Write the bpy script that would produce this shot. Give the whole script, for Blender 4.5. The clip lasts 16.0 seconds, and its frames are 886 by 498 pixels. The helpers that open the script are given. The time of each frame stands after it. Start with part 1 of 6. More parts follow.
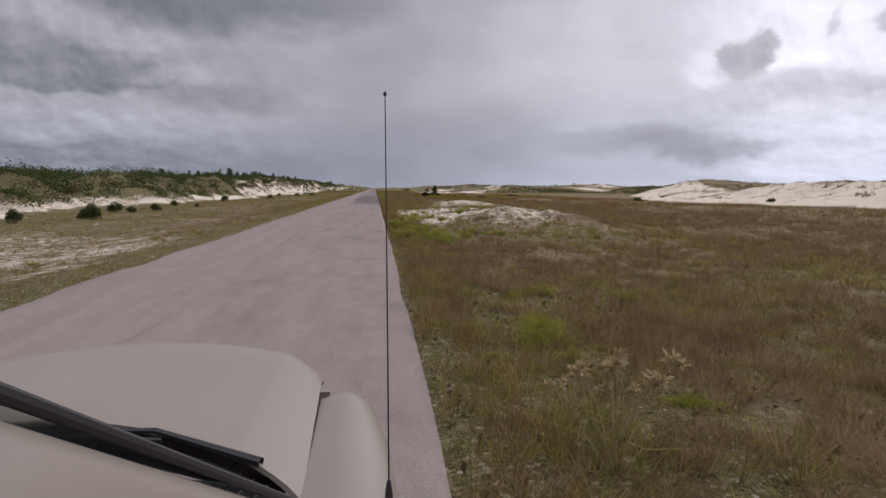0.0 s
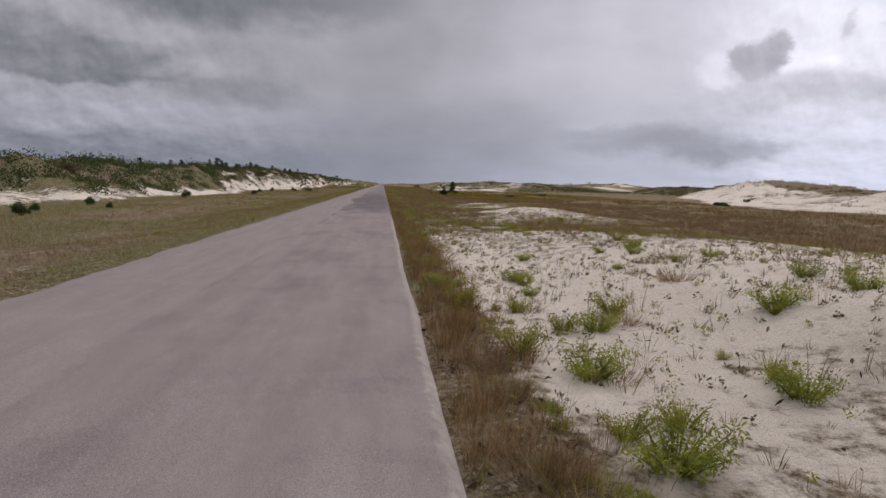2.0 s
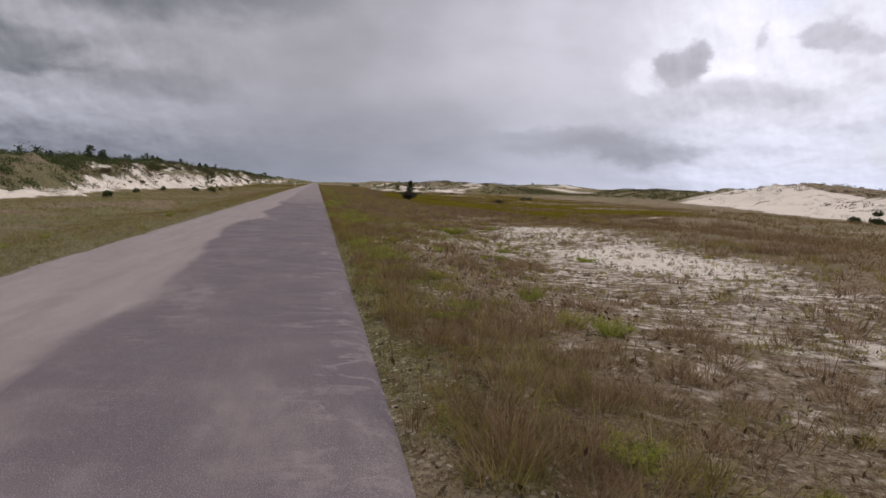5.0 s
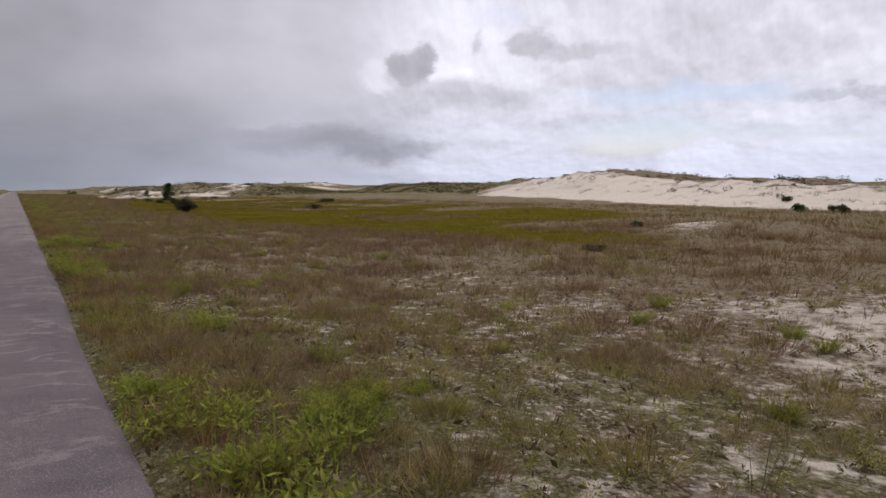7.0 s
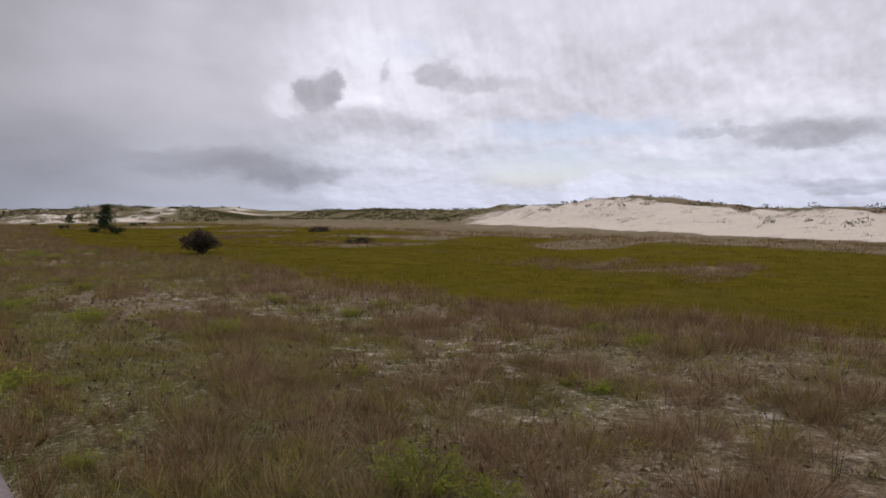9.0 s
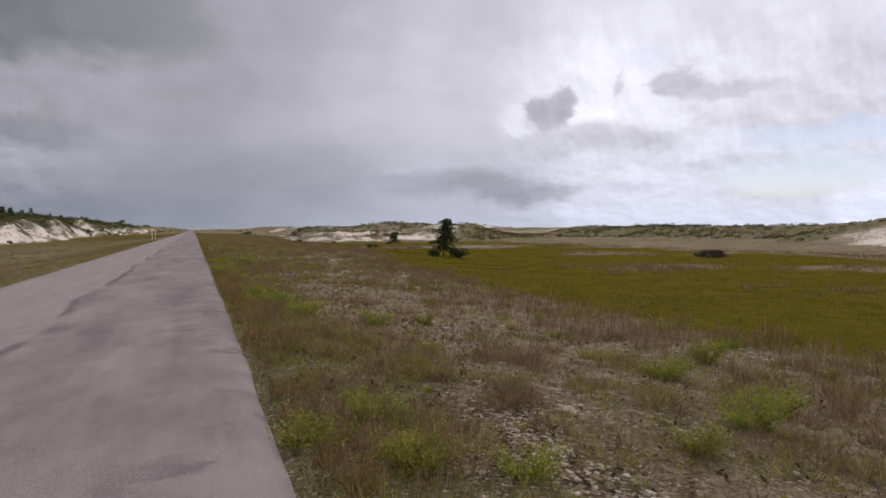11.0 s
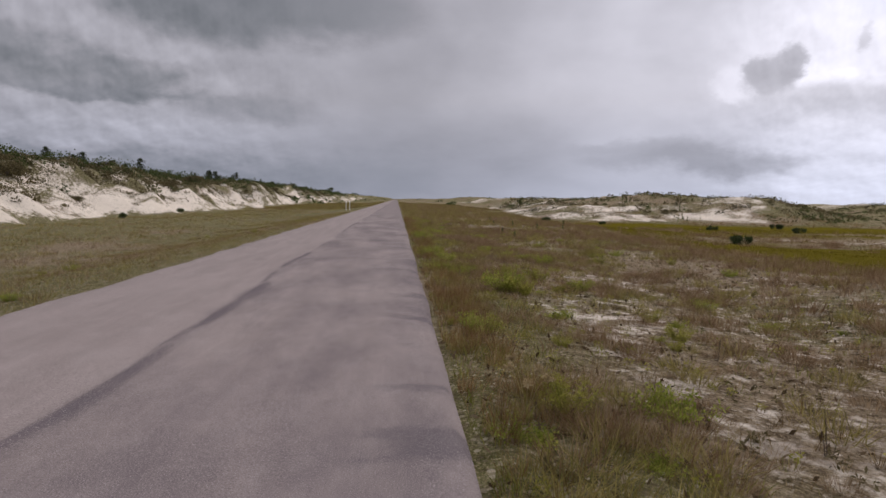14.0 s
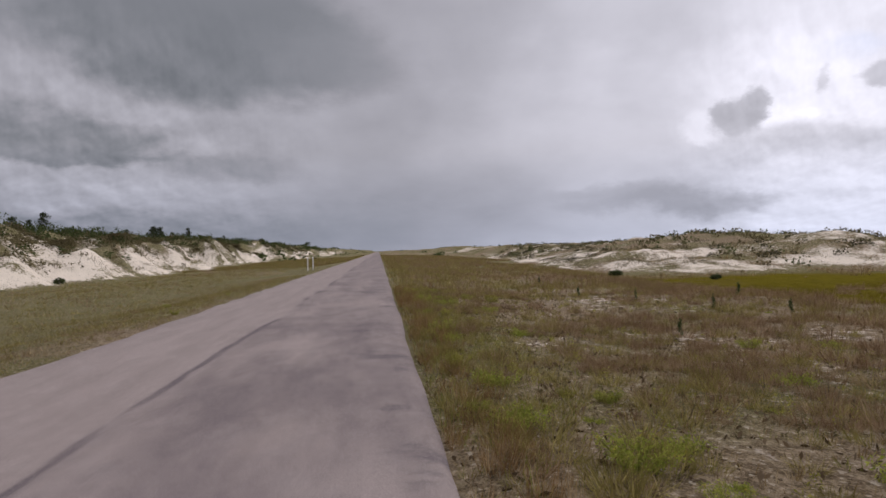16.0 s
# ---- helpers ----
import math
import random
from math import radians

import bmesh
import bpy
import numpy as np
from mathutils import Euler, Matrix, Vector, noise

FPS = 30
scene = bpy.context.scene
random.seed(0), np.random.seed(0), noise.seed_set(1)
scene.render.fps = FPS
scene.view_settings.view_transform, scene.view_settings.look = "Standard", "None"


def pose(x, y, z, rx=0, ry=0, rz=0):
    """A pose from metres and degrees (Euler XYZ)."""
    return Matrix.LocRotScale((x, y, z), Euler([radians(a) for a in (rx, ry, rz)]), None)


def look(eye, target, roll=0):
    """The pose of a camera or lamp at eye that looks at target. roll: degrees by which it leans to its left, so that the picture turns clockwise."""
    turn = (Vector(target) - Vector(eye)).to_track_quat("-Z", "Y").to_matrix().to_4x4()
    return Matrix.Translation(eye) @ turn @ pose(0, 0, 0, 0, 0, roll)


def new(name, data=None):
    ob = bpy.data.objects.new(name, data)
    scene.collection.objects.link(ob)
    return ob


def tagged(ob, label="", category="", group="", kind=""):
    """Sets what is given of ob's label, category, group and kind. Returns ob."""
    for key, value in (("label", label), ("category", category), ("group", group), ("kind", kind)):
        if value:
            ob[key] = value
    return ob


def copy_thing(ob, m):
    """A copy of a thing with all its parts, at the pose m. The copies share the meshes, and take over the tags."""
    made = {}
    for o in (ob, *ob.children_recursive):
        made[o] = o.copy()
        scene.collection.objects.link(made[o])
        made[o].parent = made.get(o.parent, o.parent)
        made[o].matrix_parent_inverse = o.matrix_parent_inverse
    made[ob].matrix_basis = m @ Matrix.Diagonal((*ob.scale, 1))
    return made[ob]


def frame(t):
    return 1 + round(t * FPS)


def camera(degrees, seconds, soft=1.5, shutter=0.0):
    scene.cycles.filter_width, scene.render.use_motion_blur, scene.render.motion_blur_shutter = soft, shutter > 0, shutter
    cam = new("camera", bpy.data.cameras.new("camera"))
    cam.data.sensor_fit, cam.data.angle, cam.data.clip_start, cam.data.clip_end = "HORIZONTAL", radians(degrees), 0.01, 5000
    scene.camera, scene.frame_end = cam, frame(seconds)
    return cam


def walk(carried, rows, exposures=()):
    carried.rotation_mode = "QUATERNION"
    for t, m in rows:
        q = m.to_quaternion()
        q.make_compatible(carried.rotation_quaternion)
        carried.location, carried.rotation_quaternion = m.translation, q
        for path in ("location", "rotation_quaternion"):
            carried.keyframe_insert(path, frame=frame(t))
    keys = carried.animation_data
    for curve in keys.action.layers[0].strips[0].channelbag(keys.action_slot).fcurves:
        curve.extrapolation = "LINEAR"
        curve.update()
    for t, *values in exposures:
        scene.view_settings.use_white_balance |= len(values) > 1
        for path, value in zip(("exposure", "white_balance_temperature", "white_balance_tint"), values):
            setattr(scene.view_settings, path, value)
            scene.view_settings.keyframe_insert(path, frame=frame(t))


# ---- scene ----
# The camera: carried along a straight road at about 14 m/s, 1.7 m above it; y runs along the road, x to its right.
cam = camera(71.5, 16.0, soft=1.5)
PATH = [
    (0.0, pose(0.030, 0.000, 1.7, 84.360, -0.372, -6.282)),
    (0.5, pose(0.033, 6.968, 1.7, 84.598, -1.504, -5.272)),
    (1.0, pose(0.037, 13.936, 1.7, 85.286, -0.730, -5.314)),
    (1.5, pose(0.040, 20.904, 1.7, 84.577, -0.735, -6.000)),
    (2.0, pose(0.010, 27.871, 1.7, 84.047, -1.382, -5.524)),
    (2.5, pose(-0.020, 34.837, 1.7, 84.011, -1.413, -5.479)),
    (3.0, pose(-0.080, 41.801, 1.7, 85.351, -2.466, -4.741)),
    (3.2, pose(-0.090, 44.59, 1.7, 85.72, -2.4, -4.34)),
    (5.3, pose(-0.080, 73.82, 1.7, 83.6, -1.7, -14.70)),
    (5.5, pose(-0.080, 76.601, 1.7, 83.388, -1.478, -17.217)),
    (6.0, pose(-0.060, 83.554, 1.7, 84.445, -0.794, -23.323)),
    (6.5, pose(-0.040, 90.505, 1.7, 84.260, -0.306, -27.773)),
    (7.0, pose(-0.020, 97.453, 1.7, 84.213, 0.511, -34.682)),
    (7.5, pose(-0.035, 104.397, 1.7, 84.310, 0.023, -40.464)),
    (8.0, pose(-0.050, 111.338, 1.7, 85.953, 0.335, -43.370)),
    (8.2, pose(-0.058, 114.120, 1.7, 86.400, -0.200, -44.700)),
    (10.3, pose(-0.142, 143.22, 1.7, 89.15, -0.2, -33.70)),
    (10.5, pose(-0.150, 145.986, 1.7, 89.654, -0.345, -31.178)),
    (11.0, pose(-0.140, 152.903, 1.7, 88.210, -0.019, -22.051)),
    (11.5, pose(-0.157, 159.814, 1.7, 87.451, 1.498, -16.353)),
    (12.0, pose(-0.173, 166.721, 1.7, 88.624, 0.426, -8.648)),
    (12.5, pose(-0.190, 173.621, 1.7, 87.334, -0.277, -5.244)),
    (13.0, pose(-0.145, 180.517, 1.7, 87.201, -1.006, -5.241)),
    (13.5, pose(-0.100, 187.406, 1.7, 86.503, -1.005, -5.107)),
    (14.0, pose(-0.050, 194.290, 1.7, 85.405, -1.170, -4.264)),
    (14.5, pose(0.000, 201.167, 1.7, 87.480, -0.581, -4.348)),
    (15.0, pose(-0.010, 208.037, 1.7, 87.365, -0.826, -5.007)),
    (15.5, pose(-0.020, 214.901, 1.7, 88.672, 0.510, -5.489)),
    (16.0, pose(-0.030, 221.758, 1.7, 90.066, 1.158, -5.945)),
]
walk(cam, PATH, [(0.0, 0.0, 6500, 20), (1.0, 0.0, 6500, 20), (2.0, -0.10, 6500, 20), (3.0, -0.03, 6500, 20), (5.3, 0.0, 6500, 20), (6.5, -0.04, 6500, 20), (7.2, -0.08, 6500, 20), (8.2, -0.22, 6500, 20), (10.3, -0.03, 6500, 20), (10.9, -0.02, 6500, 20), (11.4, -0.10, 6500, 20), (12.2, -0.03, 6500, 20), (16.0, 0.0, 6500, 20)])


# ---- sky, sun ----
def sky_world():
    """A broken overcast sky: heavy cloud ahead and on one side, bright cloud and some blue on the other."""
    world = bpy.data.worlds.new("sky")
    scene.world = world
    world.use_nodes = True
    nt = world.node_tree
    nt.nodes.clear()

    def node(kind, operation=None, clamp=False):
        n = nt.nodes.new(kind)
        if operation:
            n.operation = operation
        if clamp:
            n.use_clamp = True
        return n

    def m(op, a, b=None, c=None, clamp=False):
        n = node("ShaderNodeMath", operation=op, clamp=clamp)
        for i, v in enumerate((a, b, c)):
            if v is None:
                continue
            if isinstance(v, (int, float)):
                n.inputs[i].default_value = v
            else:
                nt.links.new(v, n.inputs[i])
        return n.outputs[0]

    tc = node("ShaderNodeTexCoord")
    sep = node("ShaderNodeSeparateXYZ")
    nt.links.new(tc.outputs["Generated"], sep.inputs[0])
    x, y, z = sep.outputs
    deg = 180 / math.pi
    az = m("MULTIPLY", m("ARCTAN2", x, y), deg)
    el = m("MULTIPLY", m("ARCSINE", z), deg)

    def fbm(sx, sy, detail, rough, seed):
        c = node("ShaderNodeCombineXYZ")
        nt.links.new(m("MULTIPLY", az, sx), c.inputs[0])
        nt.links.new(m("MULTIPLY", el, sy), c.inputs[1])
        c.inputs[2].default_value = seed
        n = node("ShaderNodeTexNoise")
        n.inputs["Scale"].default_value = 1.0
        n.inputs["Detail"].default_value = detail
        n.inputs["Roughness"].default_value = rough
        nt.links.new(c.outputs[0], n.inputs["Vector"])
        return m("SUBTRACT", n.outputs[0], 0.5)

    # height in the sky as seen under a flat cloud deck: finer towards the horizon
    deck = m("MULTIPLY", m("LOGARITHM", m("MAXIMUM", m("ADD", el, 6.0), 0.5), math.e), 14.0)
    warp = fbm(0.16, 0.30, 3, 0.5, 3.1)
    warp2 = fbm(0.17, 0.32, 3, 0.5, 9.7)
    waz = m("MULTIPLY_ADD", warp, 9.0, az)
    wel = m("MULTIPLY_ADD", warp2, 6.0, el)
    # two warps for ragged cloud edges: broad soft banks, and small crisp heads
    baz = m("MULTIPLY_ADD", fbm(0.13, 0.22, 6, 0.58, 15.5), 9.0, az)
    bel = m("MULTIPLY_ADD", fbm(0.13, 0.22, 6, 0.58, 17.5), 5.0, el)
    paz = m("MULTIPLY_ADD", fbm(0.55, 0.75, 5, 0.58, 5.5), 2.0, az)
    pel = m("MULTIPLY_ADD", fbm(0.55, 0.75, 5, 0.58, 7.5), 2.0, el)

    def deckfbm(sx, sy, detail, rough, seed):
        c = node("ShaderNodeCombineXYZ")
        nt.links.new(m("MULTIPLY", az, sx), c.inputs[0])
        nt.links.new(m("MULTIPLY", deck, sy), c.inputs[1])
        c.inputs[2].default_value = seed
        n = node("ShaderNodeTexNoise")
        n.inputs["Scale"].default_value = 1.0
        n.inputs["Detail"].default_value = detail
        n.inputs["Roughness"].default_value = rough
        n.inputs["Distortion"].default_value = 0.25
        nt.links.new(c.outputs[0], n.inputs["Vector"])
        return m("SUBTRACT", n.outputs[0], 0.5)

    def blob(a0, e0, sa, se, amp, a_in=waz, e_in=wel):
        u = m("DIVIDE", m("SUBTRACT", a_in, a0), sa)
        v = m("DIVIDE", m("SUBTRACT", e_in, e0), se)
        r2 = m("ADD", m("MULTIPLY", u, u), m("MULTIPLY", v, v))
        return m("MULTIPLY", m("EXPONENT", m("MULTIPLY", r2, -1.0)), amp)

    def mask(a0, e0, sa, up, down, soft, a_in, e_in, tilt=0.0):
        """A cloud with a domed head and a flatter base: 1 inside, 0 outside."""
        u = m("DIVIDE", m("SUBTRACT", a_in, a0), sa)
        dv = m("SUBTRACT", e_in, e0)
        if tilt:
            dv = m("MULTIPLY_ADD", m("SUBTRACT", a_in, a0), tilt, dv)
        v = m("ADD", m("DIVIDE", m("MAXIMUM", dv, 0.0), up), m("DIVIDE", m("MINIMUM", dv, 0.0), down))
        r = m("SQRT", m("ADD", m("MULTIPLY", u, u), m("MULTIPLY", v, v)))
        n = node("ShaderNodeMapRange")
        n.interpolation_type = "SMOOTHSTEP"
        nt.links.new(r, n.inputs[0])
        n.inputs[1].default_value, n.inputs[2].default_value = 1 + soft, 1 - soft
        return n.outputs[0]

    def lerp(f, v0, v1):
        """v0 moved towards the plain value v1 by f."""
        return m("MULTIPLY_ADD", m("SUBTRACT", v1, v0), f, v0)

    ramp = node("ShaderNodeValToRGB")
    nt.links.new(m("MULTIPLY_ADD", az, 1 / 360, 0.5), ramp.inputs[0])
    cr = ramp.color_ramp
    cr.interpolation = "EASE"
    stops = ((0.0, 0.68), (0.40, 0.62), (0.49, 0.645), (0.525, 0.685), (0.56, 0.77), (0.60, 0.865), (0.67, 0.90), (0.8, 0.84))
    cr.elements[0].position, cr.elements[1].position = stops[0][0], stops[-1][0]
    for p, v in stops[1:-1]:
        cr.elements.new(p)
    for e, (p, v) in zip(cr.elements, stops):
        e.position, e.color = p, (v, v, v, 1)
    lum = ramp.outputs[0]
    for a in ((-10, 6.5, 8, 1.6, 0.03), (2, 2.5, 14, 3.2, -0.05), (10, 11, 9, 6, 0.03), (36, 12.5, 10, 5.5, 0.13), (39, 6.5, 8, 2.5, 0.04), (20, 15.5, 9, 2.5, 0.05), (4, 13, 6, 2.5, -0.04)):
        lum = m("ADD", lum, blob(*a))
    # soft structure of the deck
    lum = m("ADD", lum, m("MULTIPLY", fbm(0.05, 0.11, 5, 0.5, 1.3), 0.16))
    lum = m("ADD", lum, m("MULTIPLY", deckfbm(0.10, 0.16, 5, 0.5, 4.4), 0.13))

    def puff(da, de, sx=0.17, sy=0.30, seed=31.0, detail=4):
        c = node("ShaderNodeCombineXYZ")
        nt.links.new(m("MULTIPLY", m("ADD", az, da), sx), c.inputs[0])
        nt.links.new(m("MULTIPLY", m("ADD", deck, de), sy), c.inputs[1])
        c.inputs[2].default_value = seed
        n = node("ShaderNodeTexNoise")
        n.inputs["Scale"].default_value, n.inputs["Detail"].default_value, n.inputs["Roughness"].default_value = 1.0, detail, 0.55
        nt.links.new(c.outputs[0], n.inputs["Vector"])
        return n.outputs[0]

    # rounded heads lit from above, grey undersides
    relief = m("SUBTRACT", puff(0, 0, 0.15, 0.20), puff(0.5, 1.1, 0.15, 0.20))
    small = m("SUBTRACT", puff(0, 0, 0.42, 0.42, 8.0, 3), puff(0.25, 0.4, 0.42, 0.42, 8.0, 3))
    side = m("MAXIMUM", m("MULTIPLY", m("SUBTRACT", az, 24), 1 / 10, clamp=True), m("MULTIPLY", m("SUBTRACT", -2, az), 1 / 20, clamp=True))
    side = m("MULTIPLY", side, m("MULTIPLY", m("SUBTRACT", 22, el), 1 / 8, clamp=True))
    # cloud banks: azimuth, elevation, half width, head, base, softness, brightness, weight, tilt
    for a0, e0, sa, up, down, soft, val, k, tilt in (
        (-27, 12.2, 12, 2.2, 2.4, 0.6, 0.665, 0.8, 0.05),
        (-31.5, 10.6, 4.0, 1.5, 1.4, 0.6, 0.54, 0.7, 0.0),
        (-15, 17.8, 13.5, 9.0, 4.6, 0.30, 0.50, 0.95, 0.09),
        (-4, 17.0, 6.0, 3.0, 2.4, 0.6, 0.58, 0.6, 0.0),
        (-23, 5.6, 17, 2.2, 2.2, 0.5, 0.685, 0.85, 0.0),
        (-26.5, 8.4, 11.5, 2.2, 1.0, 0.35, 0.525, 0.9, 0.0),
        (-12.5, 7.4, 4.5, 1.0, 0.9, 0.6, 0.58, 0.7, 0.0),
        (-16.0, 8.9, 3.4, 1.2, 0.8, 0.4, 0.68, 0.7, 0.0),
        (-24, 1.6, 22, 1.6, 3.0, 0.5, 0.555, 0.8, 0.0),
        (27.0, 3.6, 7.5, 1.3, 1.0, 0.7, 0.62, 0.8, 0.03),
        (20.5, 4.9, 5.0, 0.7, 0.5, 0.6, 0.67, 0.6, 0.0),
        (36, 7.6, 7.5, 1.3, 1.3, 0.5, 0.80, 0.6, 0.0),
        (75, 6.0, 5.0, 1.5, 0.9, 0.35, 0.70, 0.8, 0.0),
        (76, 2.4, 5.0, 0.7, 0.5, 0.4, 0.74, 0.7, 0.0),
    ):
        lum = lerp(m("MULTIPLY", mask(a0, e0, sa, up, down, soft, baz, bel, tilt), k), lum, val)
    lum = m("ADD", lum, m("MULTIPLY", relief, m("MULTIPLY", side, 0.30)))
    heaps = None
    # crisp heads in the bright part of the sky
    for a0, e0, sa, up, down, soft, val, k in (
        (37.5, 12.6, 4.0, 2.8, 2.0, 0.4, 0.98, 0.85), (34.6, 13.0, 2.2, 2.4, 2.8, 0.35, 0.98, 0.9), (29.2, 9.6, 1.8, 1.6, 1.0, 0.4, 0.94, 0.8), (32.5, 12.6, 2.4, 1.6, 1.4, 0.5, 0.93, 0.8),
        (31.6, 10.1, 2.0, 1.8, 1.3, 0.34, 0.725, 0.85), (33.0, 11.3, 1.0, 1.4, 1.4, 0.34, 0.72, 0.85), (30.6, 10.9, 1.0, 1.2, 1.1, 0.34, 0.73, 0.8), (35.5, 8.3, 4.5, 1.0, 0.8, 0.7, 0.80, 0.6),
        (42.6, 12.2, 2.2, 1.4, 0.9, 0.3, 0.76, 0.8), (46.5, 11.6, 4.0, 0.7, 0.6, 0.5, 0.80, 0.7), (37.9, 12.4, 0.45, 1.2, 0.8, 0.5, 0.80, 0.6),
        (36.6, 1.8, 4.0, 1.9, 2.0, 0.25, 0.90, 0.8), (43.0, 1.2, 4.0, 1.6, 2.0, 0.25, 0.91, 0.8), (50, 0.8, 5.5, 1.6, 2.0, 0.3, 0.90, 0.8), (57.2, 1.7, 3.2, 1.9, 2.4, 0.22, 0.955, 0.85), (58.6, 2.6, 1.3, 1.2, 1.2, 0.25, 0.96, 0.85), (61.5, 1.2, 4.5, 1.7, 2.0, 0.25, 0.92, 0.85), (69, 0.9, 6.0, 1.9, 2.0, 0.3, 0.90, 0.8),
        (67.5, 6.9, 3.6, 0.45, 0.35, 0.5, 0.78, 0.7), (35.6, 5.9, 3.5, 0.7, 0.5, 0.5, 0.92, 0.5), (41.0, 4.4, 3.0, 0.8, 0.5, 0.5, 0.93, 0.5),
    ):
        f = m("MULTIPLY", mask(a0, e0, sa, up, down, soft, paz, pel), k)
        lum = lerp(f, lum, val)
        heaps = f if heaps is None else m("MAXIMUM", heaps, f)
    lum = m("ADD", lum, m("MULTIPLY", small, m("MULTIPLY", side, 0.20)))
    # higher up the cloud is thinner and brighter
    up = m("MULTIPLY", m("SUBTRACT", el, 20), 1 / 50, clamp=True)
    lum = m("ADD", lum, m("MULTIPLY", up, 0.34))
    lin = m("POWER", m("MAXIMUM", lum, 0.05), 2.25)
    tint = node("ShaderNodeCombineXYZ")
    heavy = m("MULTIPLY", m("SUBTRACT", 0.62, lum), 5.0, clamp=True)
    low = m("MULTIPLY", m("SUBTRACT", 9, el), 1 / 8, clamp=True)
    for i, (k, d, h) in enumerate(((0.94, -0.07, -0.045), (0.985, 0.02, 0.0), (1.055, 0.03, 0.075))):
        k = m("MULTIPLY_ADD", low, h, m("MULTIPLY_ADD", heavy, d, k))
        nt.links.new(m("MULTIPLY", lin, k), tint.inputs[i])
    sky = node("ShaderNodeTexSky")
    sky.sky_type = "NISHITA"
    sky.sun_disc = False
    sky.sun_elevation, sky.sun_rotation = radians(48), radians(40)
    blue = node("ShaderNodeVectorMath", operation="MULTIPLY")
    nt.links.new(sky.outputs[0], blue.inputs[0])
    blue.inputs[1].default_value = (0.088, 0.094, 0.104)
    # thin places where the blue shows through
    gap = m("MULTIPLY", mask(57, 7.3, 9.0, 0.8, 0.7, 0.6, baz, bel), 0.55)
    gap = m("MAXIMUM", gap, m("MULTIPLY", mask(53.0, 4.3, 6.5, 1.7, 1.6, 0.5, baz, bel), 0.65))
    gap = m("MAXIMUM", gap, m("MULTIPLY", mask(64.5, 4.2, 6.0, 0.9, 0.7, 0.6, baz, bel), 0.40))
    gap = m("MAXIMUM", gap, m("MULTIPLY", mask(39.5, 14.5, 2.4, 1.0, 0.7, 0.6, paz, pel), 0.30))
    gap = m("MULTIPLY", gap, m("MULTIPLY_ADD", heaps, -1.0, 1.0), clamp=True)
    mix = node("ShaderNodeMix")
    mix.data_type = "RGBA"
    nt.links.new(gap, mix.inputs[0])
    nt.links.new(tint.outputs[0], mix.inputs[6])
    nt.links.new(blue.outputs[0], mix.inputs[7])
    bg = node("ShaderNodeBackground")
    nt.links.new(mix.outputs[2], bg.inputs[0])
    bg.inputs[1].default_value = 1.0
    out = node("ShaderNodeOutputWorld")
    nt.links.new(bg.outputs[0], out.inputs[0])


sky_world()
sun = new("sun", bpy.data.lights.new("sun", "SUN"))
sun.data.energy, sun.data.angle, sun.data.color = 1.3, radians(25), (1.0, 0.95, 0.88)
sun.matrix_world = look((50, 60, 88), (0, 0, 0))


